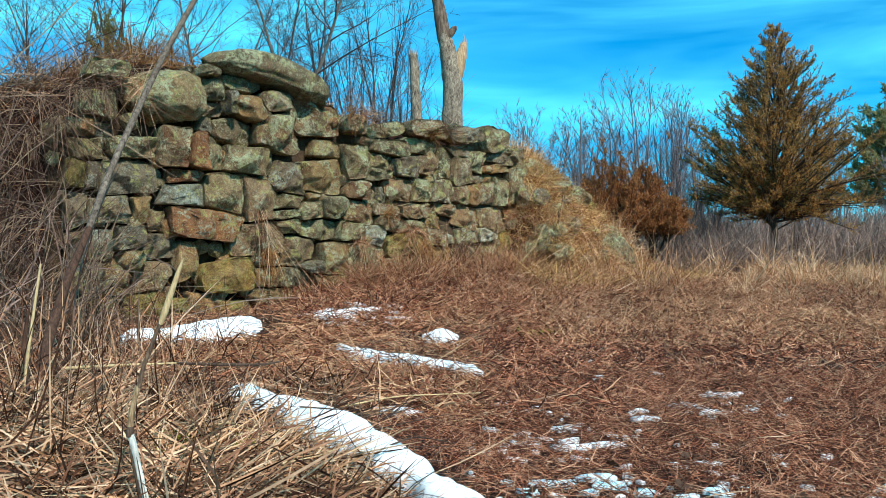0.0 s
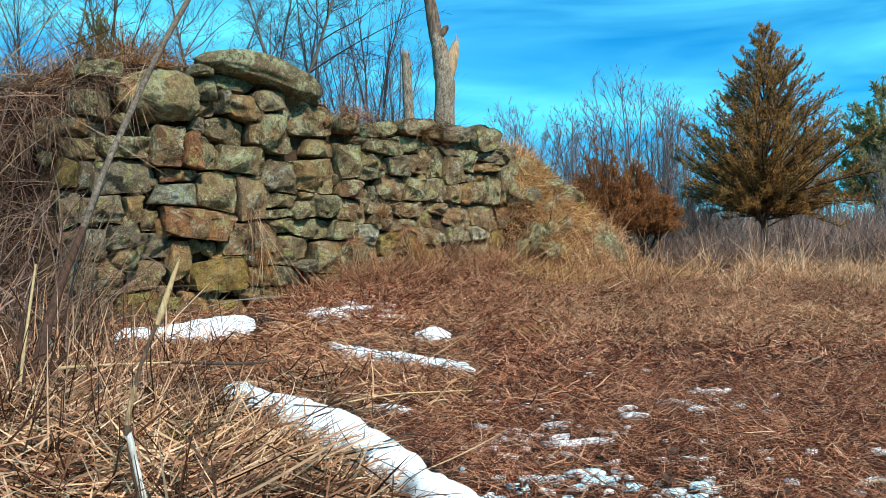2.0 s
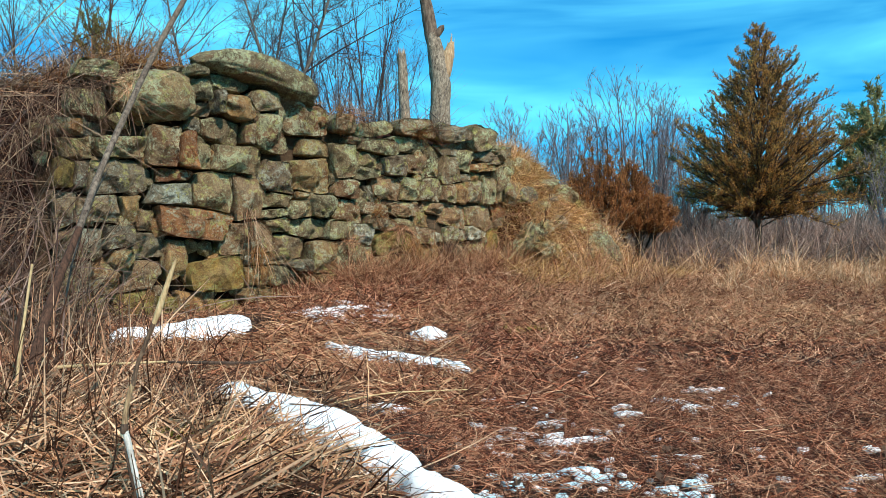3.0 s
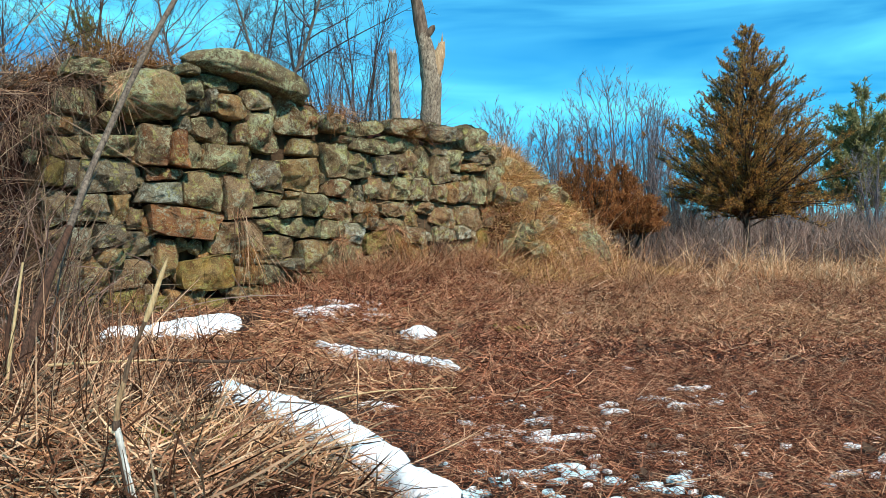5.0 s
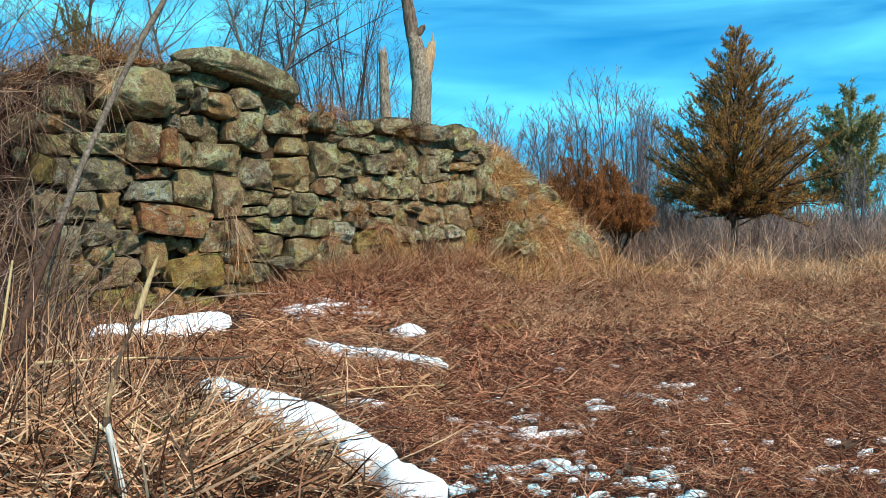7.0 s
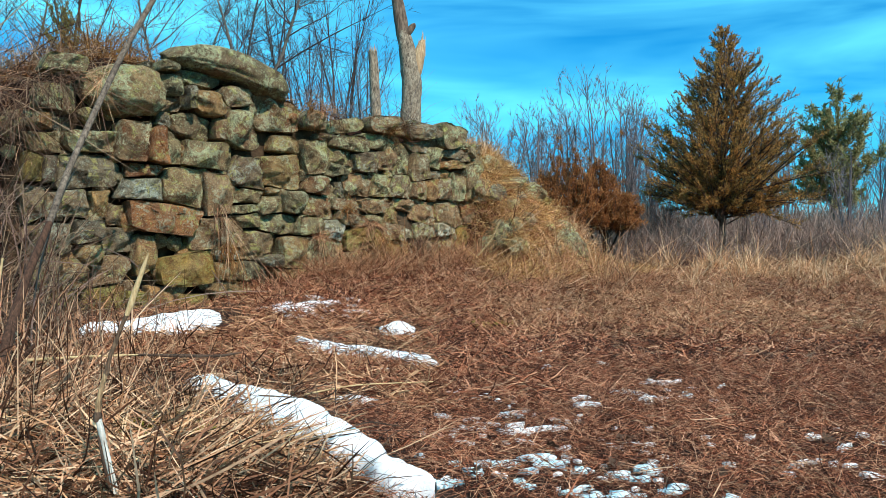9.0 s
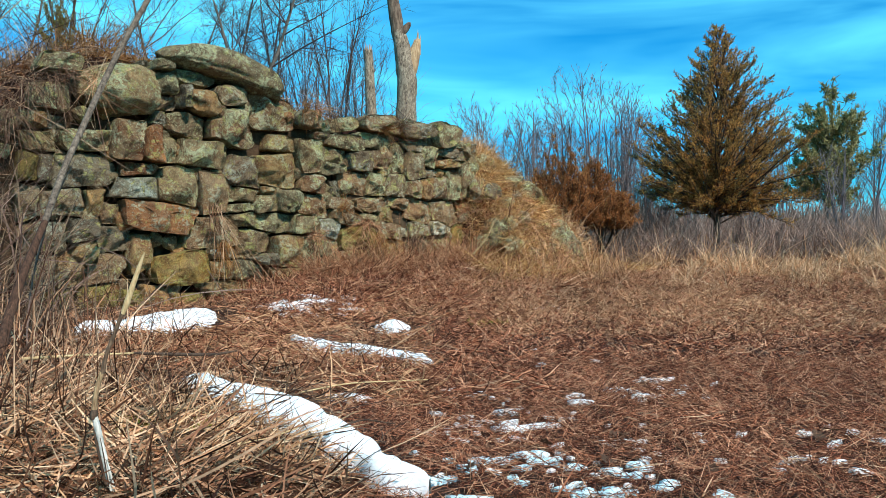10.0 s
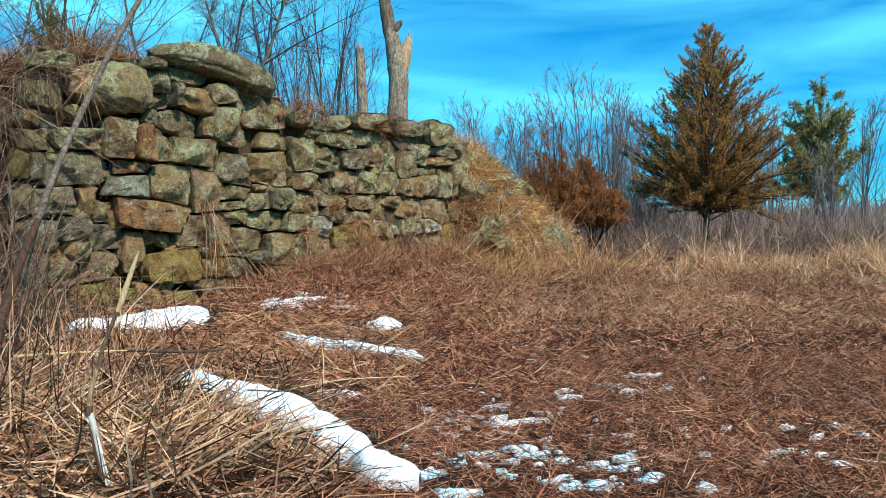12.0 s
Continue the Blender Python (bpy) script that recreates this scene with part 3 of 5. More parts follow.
def stone_mesh(i, rng, deep=0.34):
    """A rough stone: softened outline, a face broken into tilted facets, fine unevenness."""
    u, v, w, h, kind, _ = STONES[i]
    poly = outline(i, rng)
    if len(poly) < 3:
        return None
    count = 56
    cap = v > 2.6 and w > 0.7
    ring = rounded(poly, count, 9 if cap or v > 2.45 else int(rng.choice((0, 0, 1, 1, 2))))
    mid = ring.mean(0)
    size = min(w, h)
    joint = (0.002 if u > 3.9 else 0.008) + 0.012 * rng.random()
    rel = (ring - mid) * 1.01
    rel *= (1 - joint / (np.linalg.norm(rel, axis=1, keepdims=True) + 1e-6))
    proud = float(np.clip(rng.normal() * 0.065, -0.11 if u < 3.5 else -0.04, 0.12 if u < 3.5 else 0.05)) + (0.10 if cap or (v > 2.5 and u > 4.4) else 0.0)
    bulge = ((0.26 if cap else 0.18) * size + 0.03) * (0.65 if u > 3.8 else 1.0)
    planes = []
    for _ in range(6):
        g = rng.normal(size=2) * 0.58 + np.array((0, 0.10))
        planes.append((g, bulge * rng.uniform(0.45, 0.95) + 0.16 * np.linalg.norm(g) * size))
    verts, faces = [], []
    seed = Vector((i * 3.7, i * 1.3, 0))
    for k, (f, back) in enumerate(((0.93, deep), (1.0, 0.13), (1.0, 0.05), (0.985, 0.016), (0.95, 0.0), (0.84, None), (0.7, None), (0.52, None), (0.3, None), (0.1, None))):
        for p in rel:
            q = p * f
            if k < 4:
                z = -back
            else:
                z = bulge * (1 - f ** 7.5)
                for g, c in planes:
                    z = min(z, c + g @ q)
                z = max(z, -0.022) - 0.015 * (k == 4) * rng.random()
            n1 = noise.noise(Vector((q[0] * 5, q[1] * 5, k * 0.15)) + seed)
            n2 = noise.noise(Vector((q[0] * 14, q[1] * 14, k * 0.3)) + seed)
            n3 = noise.noise(Vector((q[0] * 31, q[1] * 31, k * 0.5)) + seed)
            z += (0.026 * n1 + 0.020 * n2 + 0.018 * n3) if k > 2 else 0.0
            wobble = 1 + (0.05 * n1 + 0.045 * n2 + 0.02 * n3) * (1 if k < 6 else 0)
            e = mid + q * wobble
            verts.append(wall_point(e[0], e[1], proud + z) - wall_point(mid[0], mid[1]))
    for k in range(9):
        for j in range(count):
            faces.append((k * count + j, k * count + (j + 1) % count, (k + 1) * count + (j + 1) % count, (k + 1) * count + j))
    faces.append(tuple(range(9 * count, 10 * count)))
    faces.append(tuple(reversed(range(count))))
    me = mesh_of("stone", verts, faces, True)
    me.set_sharp_from_angle(angle=radians(34))
    me.materials.append(STONE[kind])
    return me, wall_point(mid[0], mid[1])


def cap_mesh(i, rng):
    """One of the great rounded boulders that lie on and in the wall's crest."""
    u, v, w, h, kind, tilt = STONES[i]
    bm = bmesh.new()
    bmesh.ops.create_icosphere(bm, subdivisions=5, radius=1.0)
    cuts = [(Vector(rng.normal(size=3)).normalized(), rng.uniform(0.72, 0.94)) for _ in range(10)]
    turn, seed = radians(tilt), Vector((i * 5.1, 0, 0))
    ax, up, out = Vector((*WALL_WAY, 0)), Vector((0, 0, 1)), Vector((*WALL_OUT, 0))
    for q in bm.verts:
        p = q.co.copy()
        for n, d in cuts:
            p -= n * max(p.dot(n) - d, 0) * 0.85
        p *= 1 + 0.12 * noise.noise(p * 1.6 + seed) + 0.06 * noise.noise(p * 4.5 + seed) + 0.025 * noise.noise(p * 12 + seed)
        p = Vector([math.copysign(abs(c) ** (0.72 if w > 1.2 else 0.95), c) for c in p])
        x, y = p.x * w * 0.53, p.y * 0.40
        z = p.z * h * (0.54 + 0.08 * p.x) - (0.22 * x * x if w > 1.2 else 0.0)
        q.co = ax * (x * math.cos(turn) - z * math.sin(turn)) + up * (x * math.sin(turn) + z * math.cos(turn)) + out * (y - 0.16)
    for f in bm.faces:
        f.smooth = True
    me = bpy.data.meshes.new("stone")
    bm.to_mesh(me)
    bm.free()
    me.materials.append(STONE[kind])
    return me, wall_point(u, v)


def wall_core():
    """Earth and rubble behind the face stones."""
    us, verts, faces = np.arange(-0.10, 6.75, 0.15), [], []
    for u in us:
        top = 2.72 - 0.50 * float(step(0.55, 0.05, u)) - 0.34 * float(step(2.9, 3.9, u)) - 0.5 * float(step(6.2, 6.8, u)) + 0.03 * math.sin(u * 9)
        for v, out in ((-0.3, -0.18), (0.8, -0.19), (1.7, -0.17), (top, -0.19), (top, -0.6), (-0.3, -0.6)):
            verts.append(wall_point(u, v, out + (0.03 * math.sin(7 * u + 5 * v) - 0.10 + 0.17 * float(step(3.2, 4.4, u))) * (out > -0.4)))
    for i in range(len(us) - 1):
        for j in range(6):
            faces.append((i * 6 + j, (i + 1) * 6 + j, (i + 1) * 6 + (j + 1) % 6, i * 6 + (j + 1) % 6))
    faces += [tuple(range(6)), tuple(reversed(range(len(verts) - 6, len(verts))))]
    return mesh_of("wall_core", verts, faces, False)


stone_wall = part("stone_wall", wall_core(), CORE)
tagged(stone_wall, "ruined dry-laid wall of big lichen-covered grey-green and rusty stones", "stone wall", kind="structure")


# ---- grass, thatch and herbs ----
def scatter(rng, count, keep):
    """count places that keep(rng, n) proposes, set on the ground."""
    x, y = keep(rng, count)
    return np.stack([x, y, land(x, y)], 1)


SNOW_LINES = {
    "long": [(-1.66, 5.25, 0.14), (-1.35, 4.92, 0.17), (-1.08, 4.57, 0.18), (-0.89, 4.28, 0.21), (-0.60, 3.84, 0.20), (-0.34, 3.50, 0.15), (-0.12, 3.24, 0.10), (0.05, 3.08, 0.05)],
    "wall_foot": [(-3.18, 6.95, 0.05), (-2.88, 7.35, 0.22), (-2.58, 7.85, 0.36), (-2.28, 8.3, 0.22)],
    "broken": [(-1.75, 8.6, 0.05), (-1.45, 8.75, 0.08), (-1.12, 8.9, 0.05)],
    "slim": [(-1.30, 7.50, 0.08), (-1.00, 7.15, 0.13), (-0.73, 6.80, 0.11), (-0.29, 6.40, 0.14), (0.10, 6.10, 0.11)],
    "small": [(-0.50, 8.05, 0.17), (-0.12, 7.90, 0.17)],
}


def snow_near(x, y):
    """How far inside a snow patch a place lies: 1 on its middle line, 0 at its rim and outside."""
    best = np.full_like(x, -9.0)
    for line in SNOW_LINES.values():
        for (x1, y1, w1), (x2, y2, w2) in zip(line, line[1:]):
            dx, dy = x2 - x1, y2 - y1
            t = np.clip(((x - x1) * dx + (y - y1) * dy) / (dx * dx + dy * dy), 0, 1)
            d = np.hypot(x - x1 - t * dx, y - y1 - t * dy)
            best = np.maximum(best, 1 - d / (w1 + t * (w2 - w1)))
    return best


ICE_SCRAPS = [(0.03, 3.24, 0.049), (0.10, 3.23, 0.049), (0.13, 3.48, 0.021), (0.21, 3.30, 0.035), (0.33, 3.48, 0.047), (0.41, 3.43, 0.026), (0.53, 3.51, 0.045), (0.48, 3.31, 0.023), (0.44, 3.15, 0.024), (0.58, 3.38, 0.031),
              (0.65, 3.43, 0.018), (0.69, 3.57, 0.022), (0.70, 3.33, 0.033), (0.89, 3.27, 0.037), (1.13, 3.53, 0.024), (1.01, 3.33, 0.030), (1.04, 3.29, 0.027), (0.42, 3.21, 0.017), (0.64, 3.09, 0.023),
              (0.15, 2.98, 0.045), (0.67, 3.00, 0.036), (0.74, 2.97, 0.042), (0.82, 3.01, 0.030), (0.93, 3.20, 0.030), (1.02, 3.04, 0.032), (1.25, 2.97, 0.036)]
SNOW_SCRAPS = [(0.18, 5.12, 0.035), (0.38, 4.90, 0.030), (0.46, 4.78, 0.014), (0.37, 4.28, 0.029), (0.32, 4.12, 0.014), (0.51, 4.22, 0.026), (0.51, 4.48, 0.027), (0.49, 4.08, 0.049), (0.66, 4.10, 0.025), (0.99, 4.75, 0.036),
               (0.97, 4.56, 0.028), (1.41, 4.81, 0.022), (1.51, 4.88, 0.037), (1.81, 5.52, 0.033), (1.67, 5.45, 0.025), (1.68, 5.22, 0.017), (1.09, 3.84, 0.029), (0.53, 3.88, 0.023), (0.18, 3.88, 0.015), (0.10, 4.50, 0.017),
               (0.26, 4.42, 0.017), (0.15, 4.04, 0.018), (1.00, 6.86, 0.023), (0.34, 7.04, 0.032), (1.29, 5.09, 0.031), (1.42, 5.12, 0.031), (-0.50, 4.85, 0.09), (-0.42, 4.78, 0.06), (2.29, 3.86, 0.026), (2.36, 3.70, 0.028), (2.02, 3.33, 0.024), (1.79, 3.51, 0.026)]
CLUSTERS = [(-1.62, 8.68, 0.22, 13, 0.05), (-1.12, 8.88, 0.20, 11, 0.05), (-1.05, 7.05, 0.12, 7, 0.04), (-3.2, 7.0, 0.16, 6, 0.05), (-0.3, 7.6, 0.18, 4, 0.05), (0.75, 3.35, 0.30, 16, 0.010), (0.45, 4.3, 0.35, 26, 0.009),
            (1.6, 5.1, 0.25, 12, 0.012), (2.0, 3.7, 0.25, 9, 0.014), (1.9, 9.6, 0.25, 4, 0.03), (0.2, 3.9, 0.25, 10, 0.009), (1.2, 3.6, 0.3, 12, 0.010), (0.3, 6.9, 0.6, 8, 0.018)]
crumb_rng = np.random.default_rng(33)
ICE_SCRAPS = [(x + crumb_rng.normal() * 0.8 * r, y + crumb_rng.normal() * 0.5 * r, r * crumb_rng.uniform(0.35, 0.70)) for x, y, r in ICE_SCRAPS for _ in range(3)]
crumbs = SNOW_SCRAPS + [(x + crumb_rng.normal() * s, y + crumb_rng.normal() * s, r * crumb_rng.uniform(0.6, 1.5)) for x, y, s, n, r in CLUSTERS for _ in range(n)]


def crumb_near(x, y):
    """How far inside a scrap of snow a place lies."""
    best = np.full_like(x, -9.0)
    for cx, cy, r in crumbs + ICE_SCRAPS:
        best = np.maximum(best, 1 - np.hypot((x - cx) / 1.5, y - cy) / (1.7 * r))
    return best


def box_of(x0, x1, y0, y1, thin_snow=True, ahead=0.66, clear=-0.05, rim=-0.45):
    """Places in a stretch of the plan, in front of the wall, few of them on the snow."""
    def keep(rng, n):
        xs, ys = np.empty(0), np.empty(0)
        while len(xs) < n:
            x, y = rng.uniform(x0, x1, 2 * n), rng.uniform(y0, y1, 2 * n)
            u, s = along(x, y)
            ok = (np.abs(x) < ahead * y + 0.8) & ~((s > clear) & (u < 6.4) & (u > -3))
            if thin_snow:
                ok &= ~((crumb_near(x, y) > 0) & (rng.random(2 * n) < 0.93))
                ok &= rng.random(2 * n) > 0.93 * (snow_near(x, y) > rim)
            xs, ys = np.append(xs, x[ok]), np.append(ys, y[ok])
        return xs[:n], ys[:n]
    return keep


def rest_of_field(x0, x1, y0, y1):
    """Places on the field beside and behind the stretch that box_of fills."""
    def keep(rng, n):
        x, y = rng.uniform(x0, x1, 4 * n), rng.uniform(y0, y1, 4 * n)
        u, s = along(x, y)
        ok = ~((np.abs(x) < 0.66 * y + 0.7) & (y > 2.6)) & (s < -0.1)
        return x[ok][:n], y[ok][:n]
    return keep


def wall_strip(u0, u1, s0, s1):
    """Places along the wall: s metres behind its face."""
    def keep(rng, n):
        u, s = rng.uniform(u0, u1, n), rng.uniform(s0, s1, n)
        return WALL_AT[0] + u * WALL_WAY[0] - s * WALL_OUT[0], WALL_AT[1] + u * WALL_WAY[1] - s * WALL_OUT[1]
    return keep


def sward(name, label, seed, count, keep, mat, tilt, spread, length, width, droop, lift=0.0, heading=None, sway=0.8, joints=3):
    rng = np.random.default_rng(seed)
    roots = scatter(rng, count, keep)
    roots[:, 2] += rng.uniform(-0.01, 0.02 + lift, count)
    v, f = blades(roots, fan(count, rng, tilt, spread, heading, sway), rng.uniform(*length, count), rng.uniform(*width, count), rng.uniform(*droop, count), rng, joints, joints > 3)
    ob = part(name, grid_mesh(name, v, f), mat)
    return tagged(ob, label, "dead grass", kind="stuff")


sward("matted_grass", "reddish-brown dead grass lying flat on the field", 1, 115000, box_of(-0.9, 5.0, 2.7, 6.2), RUSSET_GRASS, 9, 15, (0.025, 0.12), (0.0024, 0.0050), (-0.10, 0.2), 0.03, None, 0.8, 1)
sward("matted_grass", "reddish-brown dead grass flattened across the open field", 2, 115000, box_of(-1.6, 10.5, 6.0, 13.5), RUSSET_GRASS, 14, 17, (0.03, 0.12), (0.006, 0.0125), (-0.05, 0.35), 0.03, None, 0.8, 1)
sward("thatch_heap", "heap of pale straw-coloured bent grass stems", 3, 9000, box_of(-3.6, -0.70, 2.6, 5.4, True, 0.66, -0.05, -0.55), STRAW_GRASS, 8, 12, (0.10, 0.34), (0.0055, 0.0110), (-0.08, 0.25), 0.10, None, 0.8, 5)
sward("thatch_heap", "brown tangled grass between the snow and the wall", 4, 15000, box_of(-4.6, 0.9, 4.7, 9.8), RUSSET_GRASS, 9, 14, (0.06, 0.22), (0.005, 0.010), (-0.05, 0.4), 0.05, None, 0.8, 4)
sward("matted_grass", "pale stems strewn thinly over the brown field", 5, 7000, box_of(-3.4, 8.0, 2.7, 12.0), STRAW_GRASS, 9, 12, (0.05, 0.18), (0.0025, 0.005), (0.0, 0.2), 0.05, None, 0.8, 4)
sward("standing_stalks", "upright dry grass stalks beside the brush", 6, 400, box_of(-4.7, -2.0, 4.7, 6.8, False), STRAW_GRASS, 78, 11, (0.25, 0.75), (0.006, 0.011), (0.0, 0.08))
sward("standing_stalks", "thin upright dry stalks in the thatch heap", 107, 200, box_of(-3.0, -0.9, 3.3, 5.8, False), STRAW_GRASS, 55, 24, (0.10, 0.34), (0.0025, 0.0055), (0.0, 0.2))
sward("standing_stalks", "pale upright dry stalks standing in the thatch heap", 219, 420, box_of(-2.7, -0.95, 2.5, 4.3, False), STRAW_GRASS, 68, 20, (0.10, 0.36), (0.003, 0.0065), (0.0, 0.15))
sward("thatch_heap", "thick pale bent stems on top of the heap", 20, 1100, box_of(-2.9, -0.95, 2.4, 4.4, True, 0.66, -0.05, -0.9), STRAW_GRASS, 10, 14, (0.15, 0.50), (0.005, 0.009), (0.0, 0.25), 0.13)
sward("thatch_heap", "straw at the heap's edge beside the snow", 28, 2700, box_of(-1.4, -0.28, 2.5, 3.6, True, 0.66, -0.05, -0.3), STRAW_GRASS, 9, 13, (0.08, 0.30), (0.005, 0.0095), (-0.05, 0.25), 0.07, None, 0.8, 5)
sward("thatch_heap", "bright broken straw on the heap's near side", 30, 1500, box_of(-2.3, -0.42, 3.0, 3.9, True, 0.66, -0.05, -0.15), GOLD_GRASS, 12, 16, (0.08, 0.32), (0.004, 0.008), (0.0, 0.25), 0.12)
sward("thatch_heap", "thick golden bent straw combed across the heap", 44, 1300, box_of(-2.7, -0.85, 2.5, 4.1, True, 0.66, -0.05, -1.1), STRAW_GRASS, 5, 12, (0.14, 0.36), (0.0055, 0.010), (-0.05, 0.25), 0.13, 0.2, 0.7, 6)
sward("thatch_heap", "golden broken straw lying the other way across the heap", 45, 1000, box_of(-2.7, -0.85, 2.5, 4.1, True, 0.66, -0.05, -1.1), GOLD_GRASS, 5, 12, (0.12, 0.32), (0.005, 0.009), (-0.05, 0.25), 0.13, 3.0, 0.8, 6)
for k, (x, y, w) in enumerate(((-1.30, 3.42, 0.10), (-1.02, 3.50, 0.05), (0.72, 8.3, 0.22), (0.95, 10.6, 0.25))):
    sward("moss", "yellow-green moss showing between the dead stems", 150 + k, 500, box_of(x - w, x + w, y - w, y + w, False), MOSS_LEAF, 40, 30, (0.015, 0.05), (0.003, 0.006), (0.0, 0.4), 0.13 if y < 4 else 0.05, None, 0.8, 2)
sward("standing_stalks", "tall straight pale stalks beside the leaning branch", 136, 100, box_of(-2.7, -1.45, 2.9, 4.5, False), STRAW_GRASS, 80, 8, (0.30, 0.70), (0.004, 0.0075), (0.0, 0.06))
sward("thatch_heap", "broad brown reed leaves in the heap", 37, 300, box_of(-2.8, -0.7, 2.8, 4.8, True, 0.66, -0.05, -1.3), REED_LEAF, 6, 9, (0.10, 0.34), (0.010, 0.022), (0.0, 0.4), 0.12, None, 0.8, 5)
# Near-black blades put the shade of the heap's gaps into colour.
sward("thatch_heap", "dark stems standing for the shaded gaps deep in the heap", 38, 1500, box_of(-2.9, -0.5, 2.8, 4.8), WET_SHADE_TWIG, 10, 14, (0.10, 0.34), (0.004, 0.009), (0.0, 0.3), 0.10)
sward("thatch_heap", "bright flat straw between the heap and the snow", 39, 900, box_of(-1.05, -0.40, 3.0, 3.65, True, 0.66, -0.05, -0.1), GOLD_GRASS, 8, 12, (0.08, 0.26), (0.004, 0.007), (0.0, 0.2), 0.09)
sward("thatch_heap", "pale tangled stems between the snow patches", 29, 11500, box_of(-3.4, 0.1, 4.6, 9.8), TAN_GRASS, 11, 16, (0.07, 0.26), (0.005, 0.010), (0.0, 0.5), 0.06)
sward("matted_grass", "tan dry grass towards the field's far edge", 24, 42000, box_of(0.6, 11.5, 7.6, 13.5), TAN_GRASS, 20, 18, (0.03, 0.14), (0.006, 0.0125), (0.0, 0.3), 0.03, None, 0.8, 1)
sward("matted_grass", "tawny grass on the rise below the bank", 50, 15000, box_of(-0.4, 4.6, 8.6, 12.6), TAN_GRASS, 24, 18, (0.06, 0.24), (0.004, 0.008), (0.1, 0.6), 0.03)
sward("wall_foot_grass", "long russet grass leaning against the foot of the wall", 8, 9000, wall_strip(2.9, 9.0, -2.0, -0.05), RUSSET_GRASS, 28, 18, (0.12, 0.42), (0.004, 0.008), (0.1, 0.7))
sward("wall_foot_grass", "long straw-coloured grass at the foot of the wall", 9, 2600, wall_strip(4.6, 8.8, -1.9, -0.05), TAN_GRASS, 34, 18, (0.15, 0.45), (0.004, 0.008), (0.1, 0.7))
sward("wall_foot_grass", "tan grass standing against the lower courses of the wall", 51, 5200, wall_strip(3.3, 6.7, -0.50, 0.02), TAN_GRASS, 58, 20, (0.14, 0.62), (0.003, 0.007), (0.1, 0.8), 0.02, None, 0.8, 4)
sward("wall_foot_grass", "rusty herbs standing against the lower courses of the wall", 52, 2200, wall_strip(2.4, 6.7, -0.45, 0.02), RUSSET_GRASS, 58, 22, (0.14, 0.50), (0.003, 0.007), (0.1, 0.8), 0.02, None, 0.8, 4)
sward("bank_grass", "golden dry grass hanging down the bank", 10, 46000, wall_strip(6.35, 9.6, -1.5, 1.3), OCHRE_GRASS, 18, 24, (0.05, 0.20), (0.004, 0.008), (0.1, 0.6), 0.10, -1.0, 1.2, 1)
sward("wall_foot_grass", "long arching tawny grass below the bank", 34, 2600, wall_strip(5.0, 9.0, -2.6, -0.5), STRAW_GRASS, 42, 18, (0.22, 0.50), (0.004, 0.008), (0.5, 1.1), 0.02, None, 0.8, 5)
sward("bank_grass", "russet dry grass among the bank's stones", 15, 12000, wall_strip(6.4, 9.6, -1.6, 1.2), OCHRE_GRASS, 22, 20, (0.10, 0.36), (0.005, 0.009), (0.3, 1.0), 0.04, -1.0, 1.0)
sward("bank_grass", "dry grass tucked between the wall's end and the bank", 18, 4000, wall_strip(5.9, 6.9, -1.4, 0.1), OCHRE_GRASS, 22, 20, (0.10, 0.34), (0.005, 0.010), (0.1, 0.6), 0.08)
sward("bank_grass", "ochre dry herbs on the bank's crest", 25, 6000, wall_strip(6.3, 9.2, -1.0, 1.0), RUST_FERN, 40, 24, (0.06, 0.26), (0.005, 0.010), (0.1, 0.6), 0.04)
sward("bank_grass", "pale upright tuft on the bank's crest", 26, 700, wall_strip(6.75, 7.35, 0.15, 0.6), GOLD_GRASS, 66, 16, (0.12, 0.34), (0.005, 0.009), (0.0, 0.3))
# The dark brown colour here also stands for shaded hollows in the brush.
sward("bank_grass", "rusty dry grass on the bank's west slope", 14, 7000, wall_strip(-3.2, 0.1, -2.0, 1.2), REED_LEAF, 35, 22, (0.12, 0.40), (0.004, 0.008), (0.1, 0.7), 0.04)
sward("wall_top_grass", "rusty dry herbs and turf along the top of the wall", 11, 9500, wall_strip(-1.5, 6.5, 0.10, 1.2), RUST_FERN, 35, 25, (0.06, 0.22), (0.004, 0.009), (0.1, 0.6))
sward("wall_top_grass", "rusty turf filling the crest behind the great stones", 40, 4200, wall_strip(0.3, 2.7, 0.20, 0.9), RUST_FERN, 30, 24, (0.04, 0.13), (0.004, 0.009), (0.1, 0.5))
sward("wall_top_grass", "dry straw grass on the wall's crest", 12, 1100, wall_strip(-1.5, 6.9, 0.2, 0.7), GOLD_GRASS, 60, 20, (0.12, 0.36), (0.004, 0.007), (0.1, 0.5))
sward("meadow_grass", "russet grass at the far side of the field", 13, 24000, box_of(1.0, 16.0, 12.6, 18.0), STRAW_GRASS, 18, 16, (0.10, 0.26), (0.008, 0.014), (0.1, 0.5), 0.0, None, 0.8, 1)


sward("matted_grass", "reddish-brown dead grass round the viewpoint", 41, 105000, rest_of_field(-7.0, 10.0, -4.0, 9.5), RUSSET_GRASS, 9, 12, (0.07, 0.24), (0.010, 0.019), (-0.05, 0.25), 0.03, None, 0.8, 1)
sward("drooping_brush", "tangled brown stems drooping over the wall's west end", 16, 2900, wall_strip(-2.2, 0.9, -0.30, 0.8), PURPLE_TWIG, 35, 26, (0.25, 0.95), (0.004, 0.008), (0.3, 1.1), 0.05, None, 0.8, 5)
